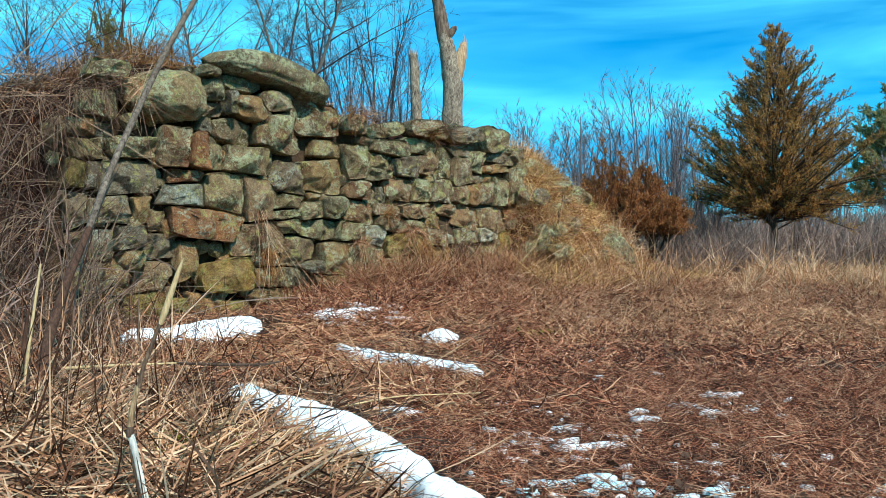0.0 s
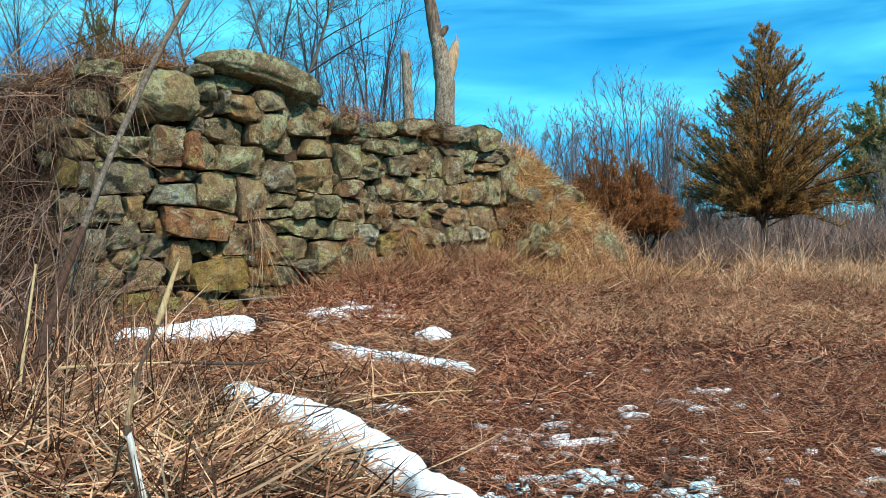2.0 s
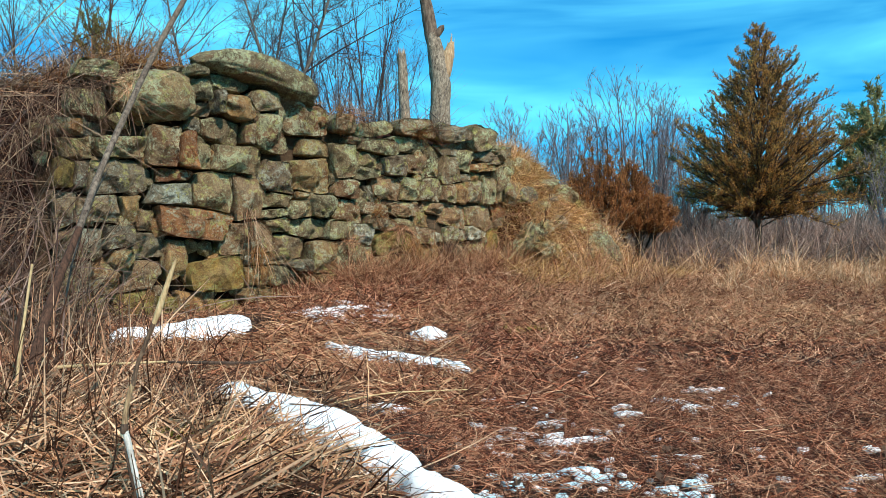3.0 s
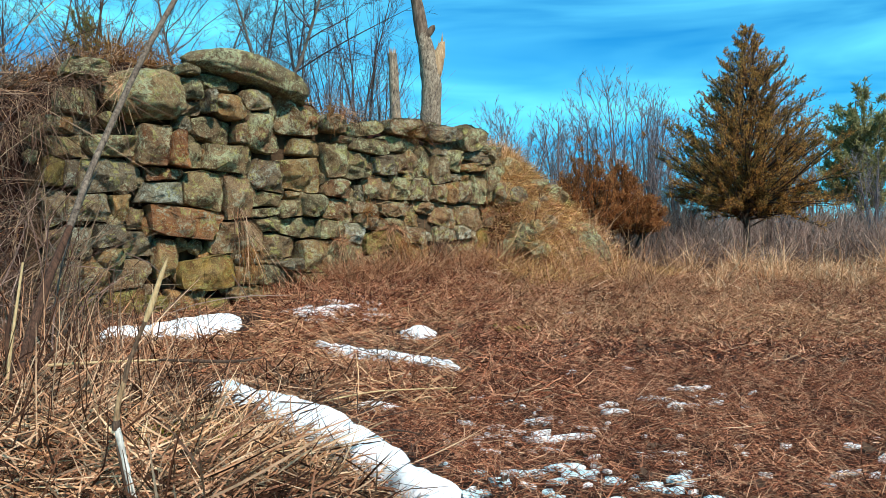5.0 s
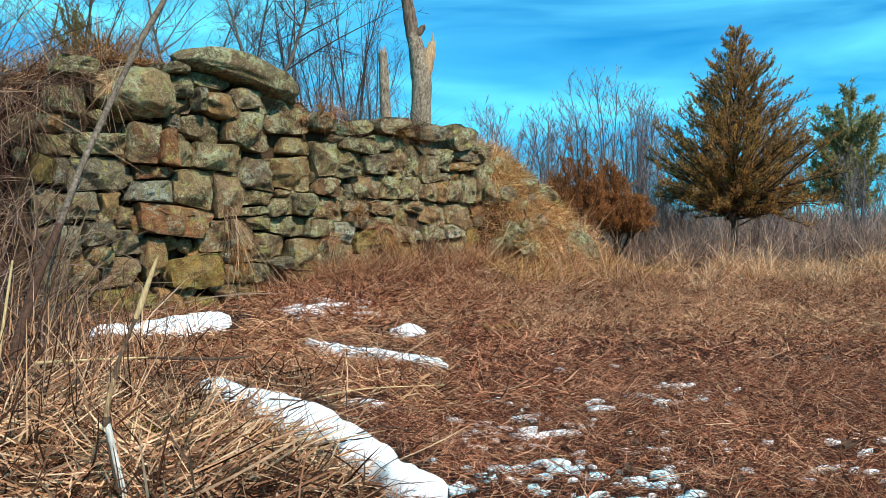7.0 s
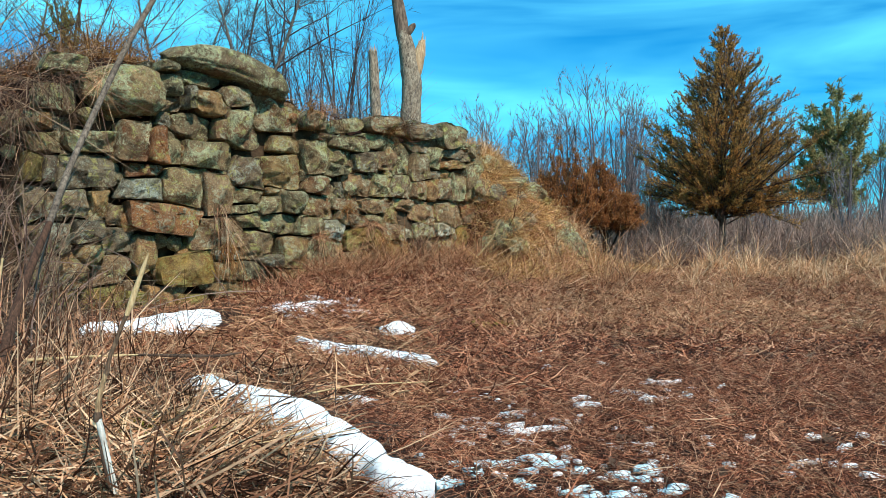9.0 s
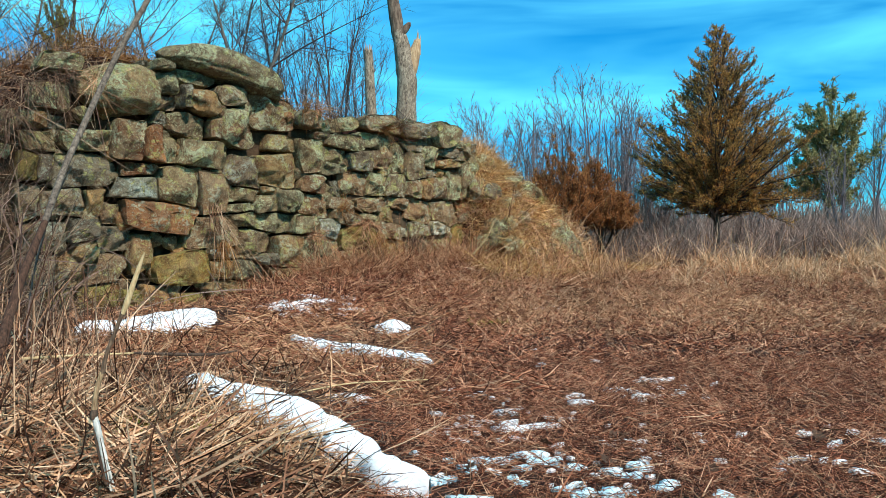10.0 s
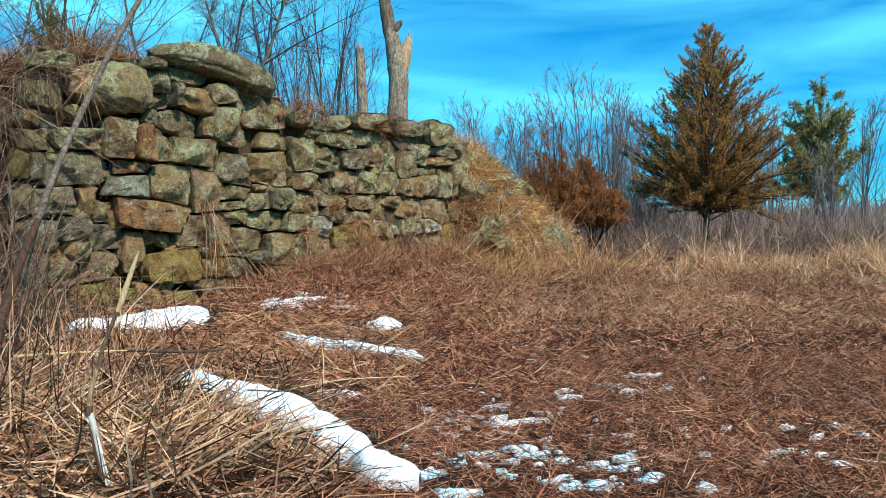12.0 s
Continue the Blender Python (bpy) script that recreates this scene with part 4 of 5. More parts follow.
sward("drooping_brush", "brown woody stems arching over the wall's west end", 46, 1200, wall_strip(-2.2, 0.30, -0.75, 0.5), PURPLE_TWIG, 40, 30, (0.35, 1.1), (0.007, 0.013), (0.2, 1.1), 0.15, None, 0.8, 6)
sward("drooping_brush", "tangled tan grass and herbs clothing the wall's west end", 48, 1300, wall_strip(-1.8, 0.45, -0.35, 0.7), TAN_GRASS, 38, 26, (0.12, 0.42), (0.004, 0.008), (0.2, 0.9), 0.10, None, 0.8, 4)
sward("drooping_brush", "rusty dry herbs clothing the wall's west end", 49, 2800, wall_strip(-1.8, 0.45, -0.35, 0.7), REED_LEAF, 42, 26, (0.12, 0.42), (0.004, 0.009), (0.2, 0.9), 0.10, None, 0.8, 4)
sward("drooping_brush", "pale dry stems drooping over the wall's west end", 17, 1500, wall_strip(-2.0, 1.0, -0.25, 0.7), STRAW_GRASS, 30, 26, (0.2, 0.7), (0.004, 0.007), (0.4, 1.2), 0.05, None, 0.8, 4)


def tufts(name, label, seed, places, per, mat, height, width, spread=16):
    """Clumps of upright grass."""
    rng = np.random.default_rng(seed)
    n = len(places) * per
    at = np.repeat(np.array(places), per, 0) + rng.normal(size=(n, 2)) * 0.085
    roots = np.stack([at[:, 0], at[:, 1], land(at[:, 0], at[:, 1])], 1)
    tall = np.repeat(rng.uniform(0.25, 1.0, len(places)) ** 1.4 * 1.25, per)
    v, f = blades(roots, fan(n, rng, 62, spread), rng.uniform(*height, n) * tall, rng.uniform(*width, n), rng.uniform(0.05, 0.75, n), rng)
    return tagged(part(name, grid_mesh(name, v, f), mat), label, "dead grass", kind="stuff")


rng = np.random.default_rng(21)
tufts("tall_grass", "pale upright tussocks along the field's far edge", 22, [(x + (2.0 if 2.9 < x < 4.3 else 0.0), rng.uniform(12.4, 15.5)) for x in rng.uniform(2.4, 12.5, 105)], 140, GOLD_GRASS, (0.10, 0.74), (0.006, 0.011), 24)
tufts("tall_grass", "straw-coloured tussocks in front of the cedar", 23, [(rng.uniform(3.6, 12.5), rng.uniform(11.0, 12.8)) for _ in range(34)], 70, GOLD_GRASS, (0.12, 0.60), (0.005, 0.010), 26)


keep = wall_strip(6.0, 8.9, -1.9, -0.5)
tufts("arching_grass", "long arching tawny tussocks below the bank", 47, list(zip(*keep(np.random.default_rng(48), 34))), 70, TAN_GRASS, (0.30, 0.85), (0.004, 0.008), 26)
sward("snow_stems", "russet stems standing through the broken snow", 27, 900, box_of(-2.0, -0.75, 8.3, 9.15, False), RUSSET_GRASS, 35, 22, (0.08, 0.26), (0.005, 0.009), (0.1, 0.5), 0.04)


# ---- snow ----
def snow_patch(line, rng, label, thick=0.035):
    """A ribbon of old snow with a ragged rim, domed a little above the grass."""
    p = np.array(line)
    run = np.concatenate([[0], np.cumsum(np.linalg.norm(np.diff(p[:, :2], axis=0), axis=1))])
    n, m = max(30, int(run[-1] / 0.035)), 13
    at = np.linspace(0, run[-1], n)
    c = np.stack([np.interp(at, run, p[:, k]) for k in range(3)], 1)
    for _ in range(6):
        c[1:-1] = (c[:-2] + 2 * c[1:-1] + c[2:]) / 4
    d = np.gradient(c[:, :2], axis=0)
    d /= np.linalg.norm(d, axis=1, keepdims=True)
    side = np.stack([-d[:, 1], d[:, 0]], 1)
    end = np.clip(np.minimum(at, run[-1] - at) / 0.16, 0.02, 1) ** 0.5
    key = rng.uniform(0, 50)
    verts, faces = [], []
    for i in range(n):
        for j in range(m):
            f = 2 * j / (m - 1) - 1
            rag = 1 + 0.65 * noise.noise(Vector((at[i] * 4, key + (f > 0) * 9, 0))) + 0.45 * noise.noise(Vector((at[i] * 13, key + (f > 0) * 7, 3)))
            q = c[i, :2] + side[i] * f * c[i, 2] * end[i] * max(rag, 0.2)
            lump = 0.022 * noise.noise(Vector((q[0] * 6, q[1] * 6, key))) + 0.016 * noise.noise(Vector((q[0] * 15, q[1] * 15, key)))
            z = float(land(q[0], q[1])) + thick * (1 - abs(f) ** 4) * (0.5 + 0.5 * end[i]) + lump * (1 - f * f) - (0.02 if abs(f) > 0.99 else -0.012)
            verts.append((q[0], q[1], z))
    for i in range(n - 1):
        for j in range(m - 1):
            a = i * m + j
            faces.append((a, a + 1, a + m + 1, a + m))
    return tagged(part("snow_patch", mesh_of("snow_patch", verts, faces), SNOW), label, "snow", "melting snow patches")


rng = np.random.default_rng(31)
snow_patch(SNOW_LINES["long"], rng, "long melting strip of white snow beside the thatch heap", 0.115)
snow_patch(SNOW_LINES["wall_foot"], rng, "broad patch of white snow at the foot of the wall", 0.11)
snow_patch(SNOW_LINES["broken"], rng, "broken patch of snow shot through with grass stems", 0.05)
snow_patch(SNOW_LINES["slim"], rng, "slim strip of melting snow in the grass", 0.06)
snow_patch(SNOW_LINES["small"], rng, "small patch of white snow in the grass", 0.10)


def snow_crumbs(places, rng, name, label, mat):
    """Scraps of snow left between the grass stems."""
    verts, faces = [], []
    for x, y, r in places:
        k, key = 26, rng.uniform(0, 99)
        base = len(verts)
        sx, sy, t = rng.uniform(1.2, 2.2), rng.uniform(0.45, 0.9), rng.uniform(-0.6, 0.6)
        tall = 0.018 + min(0.008, 0.3 * r)
        for f, up in ((1.0, -0.004), (0.93, 0.85 * tall), (0.4, tall)):
            for j in range(k):
                a = 2 * math.pi * j / k
                q = r * f * (1 + 1.3 * noise.noise(Vector((math.cos(a) * 1.6, math.sin(a) * 1.6, key))) + 1.2 * noise.noise(Vector((math.cos(a) * 4, math.sin(a) * 4, key))))
                px, py = q * math.cos(a) * sx, q * math.sin(a) * sy
                qx, qy = x + px * math.cos(t) - py * math.sin(t), y + px * math.sin(t) + py * math.cos(t)
                verts.append((qx, qy, float(land(qx, qy)) + up))
        for ring in range(2):
            for j in range(k):
                faces.append((base + ring * k + j, base + ring * k + (j + 1) % k, base + (ring + 1) * k + (j + 1) % k, base + (ring + 1) * k + j))
        faces.append(tuple(base + 2 * k + j for j in range(k)))
    return tagged(part(name, mesh_of(name, verts, faces), mat), label, "snow", kind="stuff")


snow_crumbs(crumbs, rng, "snow_crumbs", "scraps of melting snow among the brown grass", SNOW)
snow_crumbs(ICE_SCRAPS, rng, "ice_scraps", "thin bluish scraps of wet ice in the grass", ICE)


def snow_stems(count, seed):
    """Dark wet stems that lie across the snow."""
    rng = np.random.default_rng(seed)
    x, y = rng.uniform(-3.7, 0.4, 40 * count), rng.uniform(2.9, 9.0, 40 * count)
    ok = snow_near(x, y) > -0.3
    x, y = x[ok][:count], y[ok][:count]
    n = len(x)
    roots = np.stack([x, y, land(x, y) + rng.uniform(0.02, 0.10, n)], 1)
    v, f = blades(roots, fan(n, rng, 12, 14), rng.uniform(0.12, 0.38, n), rng.uniform(0.003, 0.006, n), 0.1, rng)
    return tagged(part("snow_stems", grid_mesh("snow_stems", v, f), WET_SHADE_TWIG), "dark thin stems lying across the snow", "dead grass", kind="stuff")


snow_stems(1100, 35)


# ---- trees and shrubs ----
def bare_tree(seed, height, radius, stems, label, mat=BARK, twig=GREY_TWIG, lean=0.12, forks=7, fine=4, spray=5, angle=38, floor=0.005, lift=0.35, bend=0.25):
    """A leafless tree: one or more stems, limbs, and a haze of twigs."""
    rng = np.random.default_rng(seed)
    top = new("bare_tree")
    tagged(top, label, "bare tree", "leafless trees round the field")
    trunk_paths, limb_paths, twig_paths = [], [], []
    for k in range(stems):
        d = np.array((rng.normal() * lean, rng.normal() * lean, 1.0))
        t = branch((rng.normal() * 0.08 * (stems > 1), rng.normal() * 0.08 * (stems > 1), -0.15), d, height * rng.uniform(0.8, 1.05), radius * rng.uniform(0.7, 1.1), rng, 0.8 * bend, 0.1, 8)
        trunk_paths.append(t)
        first = limbs(t, forks, 0.22, 0.46, rng, angle, lift, bend=bend, floor=floor * 1.4)
        limb_paths += first
        for a in first:
            second = limbs(a, fine, 0.2, 0.5, rng, angle + 2, lift, bend=bend, floor=floor)
            twig_paths += second
            for b in second:
                twig_paths += limbs(b, spray, 0.15, 0.55, rng, min(42, angle + 8), 0.25, 0.7, 0.8 * bend, 3, floor)
        twig_paths += limbs(t, 8, 0.5, 0.20, rng, angle, 0.3, 0.4, bend, floor=floor)
    for k, p in enumerate(trunk_paths):
        stem = part("stem", grid_mesh("stem", *tubes([p], 7), smooth=True), mat, top)
        for q in limb_paths[k * forks:(k + 1) * forks]:
            part("limb", grid_mesh("limb", *tubes([q], 5), smooth=True), twig, stem)
    tagged(part("twig_spray", grid_mesh("twig_spray", *tubes(twig_paths, 3), smooth=True), twig, top), kind="stuff")
    return top


def plant(ob, x, y, turn=0.0, scale=1.0):
    ob.location, ob.rotation_euler, ob.scale = (x, y, float(land(x, y))), (0, 0, turn), (scale, scale, scale)
    return ob


def again(ob, x, y, turn, scale):
    c = copy_thing(ob, pose(x, y, float(land(x, y)), 0, 0, math.degrees(turn)))
    c.scale = (scale, scale, scale)
    return c


def evergreen(name, label, seed, height, clear, profile, leaf, bark, count, spray, rise, trunk_radius, plumes=7, plume=0.34, fluff=0.032, lift=0.55, leaf_size=(0.03, 0.075), leaders=((0.0, 0.0, 1.0),), loose=0.55):
    """A conifer: a trunk, boughs that rise outwards, and many small sprays of foliage on them. profile(f): reach at height f."""
    rng = np.random.default_rng(seed)
    top = new(name)
    tagged(top, label, "evergreen tree")
    part("trunk", grid_mesh("trunk", *tubes([branch((0, 0, -0.2), (0.02, 0, 1), height + 0.1, trunk_radius, rng, 0.05, 0.1, 8)], 9), smooth=True), bark, top)
    boughs, roots, ways, lens = [], [], [], []
    for lx, ly, share in leaders[1:]:
        boughs.append((np.array([(0, 0, 0.1), (0.6 * lx, 0.6 * ly, 0.45 * height * share), (lx, ly, height * share)]), np.array([0.7, 0.45, 0.1]) * trunk_radius))
    for k in range(count):
        lx, ly, share = leaders[k % len(leaders)]
        f = rng.random() ** 1.25
        z = clear + f * (height * share - clear)
        lean = 0.35 + 0.65 * z / (height * share)
        az = rng.uniform(-math.pi, math.pi)
        lobe = 1 + 0.15 * math.sin(3 * az + 9 * f + seed) + rng.normal() * 0.16
        reach = max(profile(f, az) * lobe, 0.10)
        up = math.radians((rise + 25 * f) * min(1.0, 0.05 + f / 0.22) + rng.normal() * 9)
        start = (lx * lean + 0.02 * math.cos(az), ly * lean + 0.02 * math.sin(az), z - reach * math.tan(up) * 0.55)
        way = (math.cos(az) * math.cos(up), math.sin(az) * math.cos(up), math.sin(up))
        b = branch(start, way, reach / math.cos(up) * 1.0, 0.006 + 0.012 * reach, rng, 0.18, 0.12, 5)
        if b[0][:, 2].min() < 0.2:
            continue
        boughs.append(b)
        pts = b[0]
        d = pts[-1] - pts[0]
        d /= np.linalg.norm(d)
        shoots = 3 + int(reach * plumes)
        for g in 0.18 + 0.82 * rng.random(shoots) ** 0.75:
            i = min(int(g * (len(pts) - 1)), len(pts) - 2)
            p = pts[i] + (pts[i + 1] - pts[i]) * (g * (len(pts) - 1) - i)
            w = d * 0.75 + rng.normal(size=3) * 0.38 + np.array((0, 0, lift))
            w /= np.linalg.norm(w)
            size = rng.uniform(0.5, 1.1) * plume * (0.40 + 0.60 * min(1.0, reach))
            boughs.append((np.array([p, p + w * size * 0.6, p + w * size]), np.array([0.006, 0.004, 0.002])))
            n = int(spray * (0.4 + 0.6 * min(1.0, reach)))
            q = rng.uniform(0.1, 1.0, n)[:, None]
            roots.append(p + w * size * q + rng.normal(size=(n, 3)) * fluff * (1.25 - q))
            ways.append(w * 0.9 + rng.normal(size=(n, 3)) * loose)
            lens.append(rng.uniform(*leaf_size, n))
    tagged(part("branchwork", grid_mesh("branchwork", *tubes(boughs, 4), smooth=True), bark, top), kind="stuff")
    roots, ways, lens = np.concatenate(roots), np.concatenate(ways), np.concatenate(lens)
    v, f = blades(roots, ways, lens, lens * rng.uniform(0.22, 0.45, len(lens)), 0.05, rng, 1)
    tagged(part("crown", grid_mesh("crown", v, f), leaf, top), kind="stuff")
    return top


cedar = evergreen("cedar", "tall conical red cedar with olive and bronze winter foliage", 41, 5.02, 1.08,
                  lambda f, az: float(np.interp(f, (0, 0.10, 0.25, 0.4, 0.55, 0.7, 0.85, 0.94, 1.0), (0.85, 1.37, 1.40, 1.20, 0.90, 0.62, 0.33, 0.15, 0.05))) * (1 + 0.20 * max(0, math.cos(az)) * (f < 0.28)),
                  CEDAR_LEAF, DARK_WOOD, 440, 30, 26, 0.085, 12, 0.26, 0.020, 0.50, (0.022, 0.050), ((0.0, 0.0, 1.0),), 0.62)
plant(cedar, 6.24, 16.0, 0.0, 0.985)
bush = evergreen("juniper", "rust-brown juniper bush with upright plumes below the bank", 42, 1.78, 0.45,
                 lambda f, az: 0.36 * (1 - f) ** 0.55 + 0.06, RUST_LEAF, DARK_WOOD, 150, 90, 52, 0.045, 9, 0.24, 0.036, 0.9, (0.02, 0.050), ((-0.12, 0.0, 1.0), (0.18, 0.05, 0.97), (-0.30, 0.1, 0.72), (0.36, -0.05, 0.78)))
plant(bush, 2.60, 14.4)
bush = evergreen("juniper", "bronze-brown juniper bush with a ragged pointed top", 43, 2.02, 0.78,
                 lambda f, az: 0.38 * (1 - f) ** 0.7 + 0.05, RUST_LEAF, DARK_WOOD, 200, 90, 44, 0.05, 9, 0.26, 0.036, 0.8, (0.02, 0.050), ((-0.12, 0.0, 1.0), (0.16, 0.1, 0.90), (-0.42, 0.0, 0.70), (0.42, -0.1, 0.68), (0.05, -0.2, 0.62)))
plant(bush, 3.44, 14.8, 0.2, 0.97)
bush = evergreen("juniper", "low spreading bronze juniper at the edge of the scrub", 46, 1.42, 0.84,
                 lambda f, az: 0.32 * (1 - f) ** 0.6 + 0.05, RUST_LEAF, DARK_WOOD, 80, 90, 22, 0.04, 9, 0.26, 0.035, 0.4, (0.02, 0.050))
plant(bush, 3.76, 14.7, 0.6, 0.95)
pine = evergreen("pine", "olive-green pine with a rounded ragged crown behind the field", 44, 5.0, 1.5,
                 lambda f, az: float(np.interp(f, (0, 0.15, 0.4, 0.6, 0.8, 1.0), (0.75, 1.10, 1.02, 0.82, 0.60, 0.28))), PINE_LEAF, BARK, 95, 46, 32, 0.09, 6, 0.40, 0.040, 0.7, (0.06, 0.13))
plant(pine, 12.95, 24.0, 1.9)
pine_far = evergreen("pine", "yellow-green pine sapling on top of the wall", 45, 0.95, 0.05,
                     lambda f, az: 0.28 * (1 - f) ** 0.8 + 0.05, SAPLING_LEAF, BARK, 90, 60, 45, 0.012, 6, 0.15, 0.02, 0.7, (0.016, 0.036))
plant(pine_far, -4.38, 9.15, 0.0, 0.80)

rng = np.random.default_rng(51)
tree_a = plant(bare_tree(52, 4.6, 0.052, 4, "slender grey multi-stemmed leafless tree", GREY_TWIG, GREY_TWIG, 0.13, 10, 5, 4, 30, 0.0068, 0.35, 0.11), 4.9, 21.5)
tree_b = plant(bare_tree(53, 3.9, 0.044, 5, "leafless grey sapling clump at the field's edge", GREY_TWIG, GREY_TWIG, 0.16, 9, 4, 4, 30, 0.0068, 0.35, 0.11), 2.9, 20.5)
tree_c = plant(bare_tree(54, 5.4, 0.052, 2, "spreading leafless tree behind the wall", BARK, BLUE_TWIG, 0.12, 15, 7, 7, 52, 0.0036, 0.25), -3.5, 14.6)
tree_d = plant(bare_tree(55, 3.4, 0.021, 4, "thin leafless shrub with upright shoots", DARK_WOOD, DARK_TWIG, 0.16, 7, 4, 4, 36, 0.0045), -5.2, 11.2)
tree_e = plant(bare_tree(57, 3.6, 0.030, 5, "slender dark multi-stemmed sapling behind the wall", DARK_WOOD, BLUE_TWIG, 0.14, 8, 4, 3, 28, 0.0042, 0.35, 0.13), -1.75, 15.4)
FIELD_TREES = [(tree_a, 5.7, 22.0, 4.0, 0.95), (tree_b, 2.1, 21.8, 1.0, 1.05), (tree_b, 3.4, 22.5, 3.0, 1.1), (tree_a, 1.7, 23.0, 5.0, 0.9),
               (tree_b, 4.4, 22.8, 2.8, 1.1), (tree_b, 5.5, 22.2, 0.3, 1.1), (tree_a, 6.6, 24.0, 0.9, 0.9)]
FAR_TREES = [(tree_b, 6.3, 21.0, 2.5, 0.9), (tree_b, 9.6, 22.0, 0.5, 0.7), (tree_a, 9.0, 26.0, 3.3, 0.8), (tree_a, 15.7, 26.0, 1.2, 1.0), (tree_b, 10.9, 24.0, 4.2, 0.7), (tree_a, 14.4, 30.0, 0.4, 1.0),
             (tree_b, 4.6, 17.2, 1.9, 0.45), (tree_b, 5.2, 16.6, 3.9, 0.42), (tree_b, 11.2, 20.0, 2.9, 0.75), (tree_b, 2.5, 19.0, 5.5, 0.7), (tree_d, 7.4, 17.5, 0.5, 0.5), (tree_d, 4.9, 15.6, 2.5, 0.45),
             (tree_d, 0.6, 13.6, 0.2, 0.28)]
WALL_TREES = [(tree_c, -4.9, 15.6, 4.0, 0.85), (tree_c, -2.9, 15.8, 2.2, 0.78), (tree_c, -4.2, 16.6, 5.4, 0.86), (tree_e, -2.4, 16.6, 4.4, 0.9), (tree_e, -1.35, 15.6, 1.1, 0.72),
              (tree_d, -7.0, 11.9, 5.0, 0.8), (tree_c, -8.6, 15.5, 1.0, 0.8), (tree_e, -3.0, 18.0, 3.0, 1.0)]
for base, x, y, turn, size in FIELD_TREES + FAR_TREES + WALL_TREES:
    again(base, x, y, turn, size)


def brush(name, label, seed, places, per, mat, height, width, lean, joints=4, category="brush", side=3):
    """A thicket: many thin stems with forking side twigs."""
    rng = np.random.default_rng(seed)
    n = len(places) * per
    at = np.repeat(np.array(places), per, 0) + rng.normal(size=(n, 2)) * 0.30
    roots = np.stack([at[:, 0], at[:, 1], land(at[:, 0], at[:, 1])], 1)
    tall = rng.uniform(*height, n)
    ways = fan(n, rng, 78 - lean, lean)
    v, f = blades(roots, ways, tall, rng.uniform(*width, n), rng.uniform(0.0, 0.25, n), rng, joints)
    vs, fs = [v], [f]
    for _ in range(side):
        q = rng.uniform(0.25, 0.9, n)
        start = roots + ways * (tall * q)[:, None]
        start[:, 2] -= 0.1 * tall * q * q
        w = ways + rng.normal(size=(n, 3)) * 0.55
        v2, f2 = blades(start, w, tall * rng.uniform(0.2, 0.5, n), rng.uniform(*width, n) * 0.6, 0.05, rng, 2)
        fs.append(f2 + sum(len(q2) for q2 in vs))
        vs.append(v2)
    return tagged(part(name, grid_mesh(name, np.concatenate(vs), np.concatenate(fs)), mat), label, category, kind="stuff")


rng = np.random.default_rng(61)
brush("far_brush", "grey-brown leafless brush beyond the field", 62, [(rng.uniform(0.5, 24.0), rng.uniform(19.0, 30.0)) for _ in range(380)], 24, HAZE_TWIG, (0.5, 1.5), (0.012, 0.024), 16, 2)
brush("far_brush", "low brown scrub behind the cedar", 63, [(rng.uniform(3.5, 16.0), rng.uniform(17.0, 20.0)) for _ in range(170)], 26, HAZE_TWIG, (0.4, 1.15), (0.009, 0.018), 18)
brush("far_brush", "distant leafless wood closing the view", 64, [(rng.uniform(-30.0, 60.0), rng.uniform(32.0, 46.0)) for _ in range(900)], 18, HAZE_TWIG, (1.0, 2.5), (0.03, 0.06), 12, 2, "brush", 2)
brush("wall_top_brush", "thin leafless shoots behind the wall", 65, [(rng.uniform(-2.4, -0.6), rng.uniform(13.4, 16.0)) for _ in range(30)], 11, GREY_TWIG, (0.5, 1.7), (0.007, 0.012), 14)
brush("wall_top_brush", "tangled leafless brush on the wall's west end", 66, [(rng.uniform(-6.8, -4.0), rng.uniform(8.9, 11.0)) for _ in range(13)], 9, PURPLE_TWIG, (0.4, 1.4), (0.005, 0.009), 16)
brush("bramble", "dark tangled bramble hiding the wall's west end", 67, [(rng.uniform(-5.2, -4.05), rng.uniform(6.3, 7.7)) for _ in range(36)], 14, PURPLE_TWIG, (0.5, 2.0), (0.006, 0.013), 14, 5)
brush("bramble", "low tangled canes along the wall's foot", 68, [(rng.uniform(-4.3, -3.4), rng.uniform(5.6, 7.0)) for _ in range(18)], 6, PURPLE_TWIG, (0.3, 0.9), (0.005, 0.010), 26, 4)
brush("bramble", "brown leafless canes round the leaning branch", 72, [(rng.uniform(-3.1, -2.15), rng.uniform(3.9, 5.2)) for _ in range(9)], 2, REED_LEAF, (0.4, 1.1), (0.006, 0.012), 22, 5)
brush("bramble", "thick grey-brown canes criss-crossing beside the wall's west end", 73, [(rng.uniform(-4.5, -3.3), rng.uniform(5.7, 7.2)) for _ in range(12)], 4, HAZE_TWIG, (0.6, 1.9), (0.009, 0.016), 26, 6)
brush("wall_top_brush", "rusty dry shrub on the wall's crest", 69, [(rng.uniform(-4.7, -3.7), rng.uniform(8.8, 9.6)) for _ in range(18)], 46, RUST_FERN, (0.20, 0.62), (0.005, 0.009), 22)
brush("far_brush", "low grey-brown scrub beside the cedar", 71, [(rng.uniform(4.0, 5.5), rng.uniform(14.4, 15.4)) for _ in range(30)], 26, HAZE_TWIG, (0.3, 1.0), (0.006, 0.012), 18, 3)
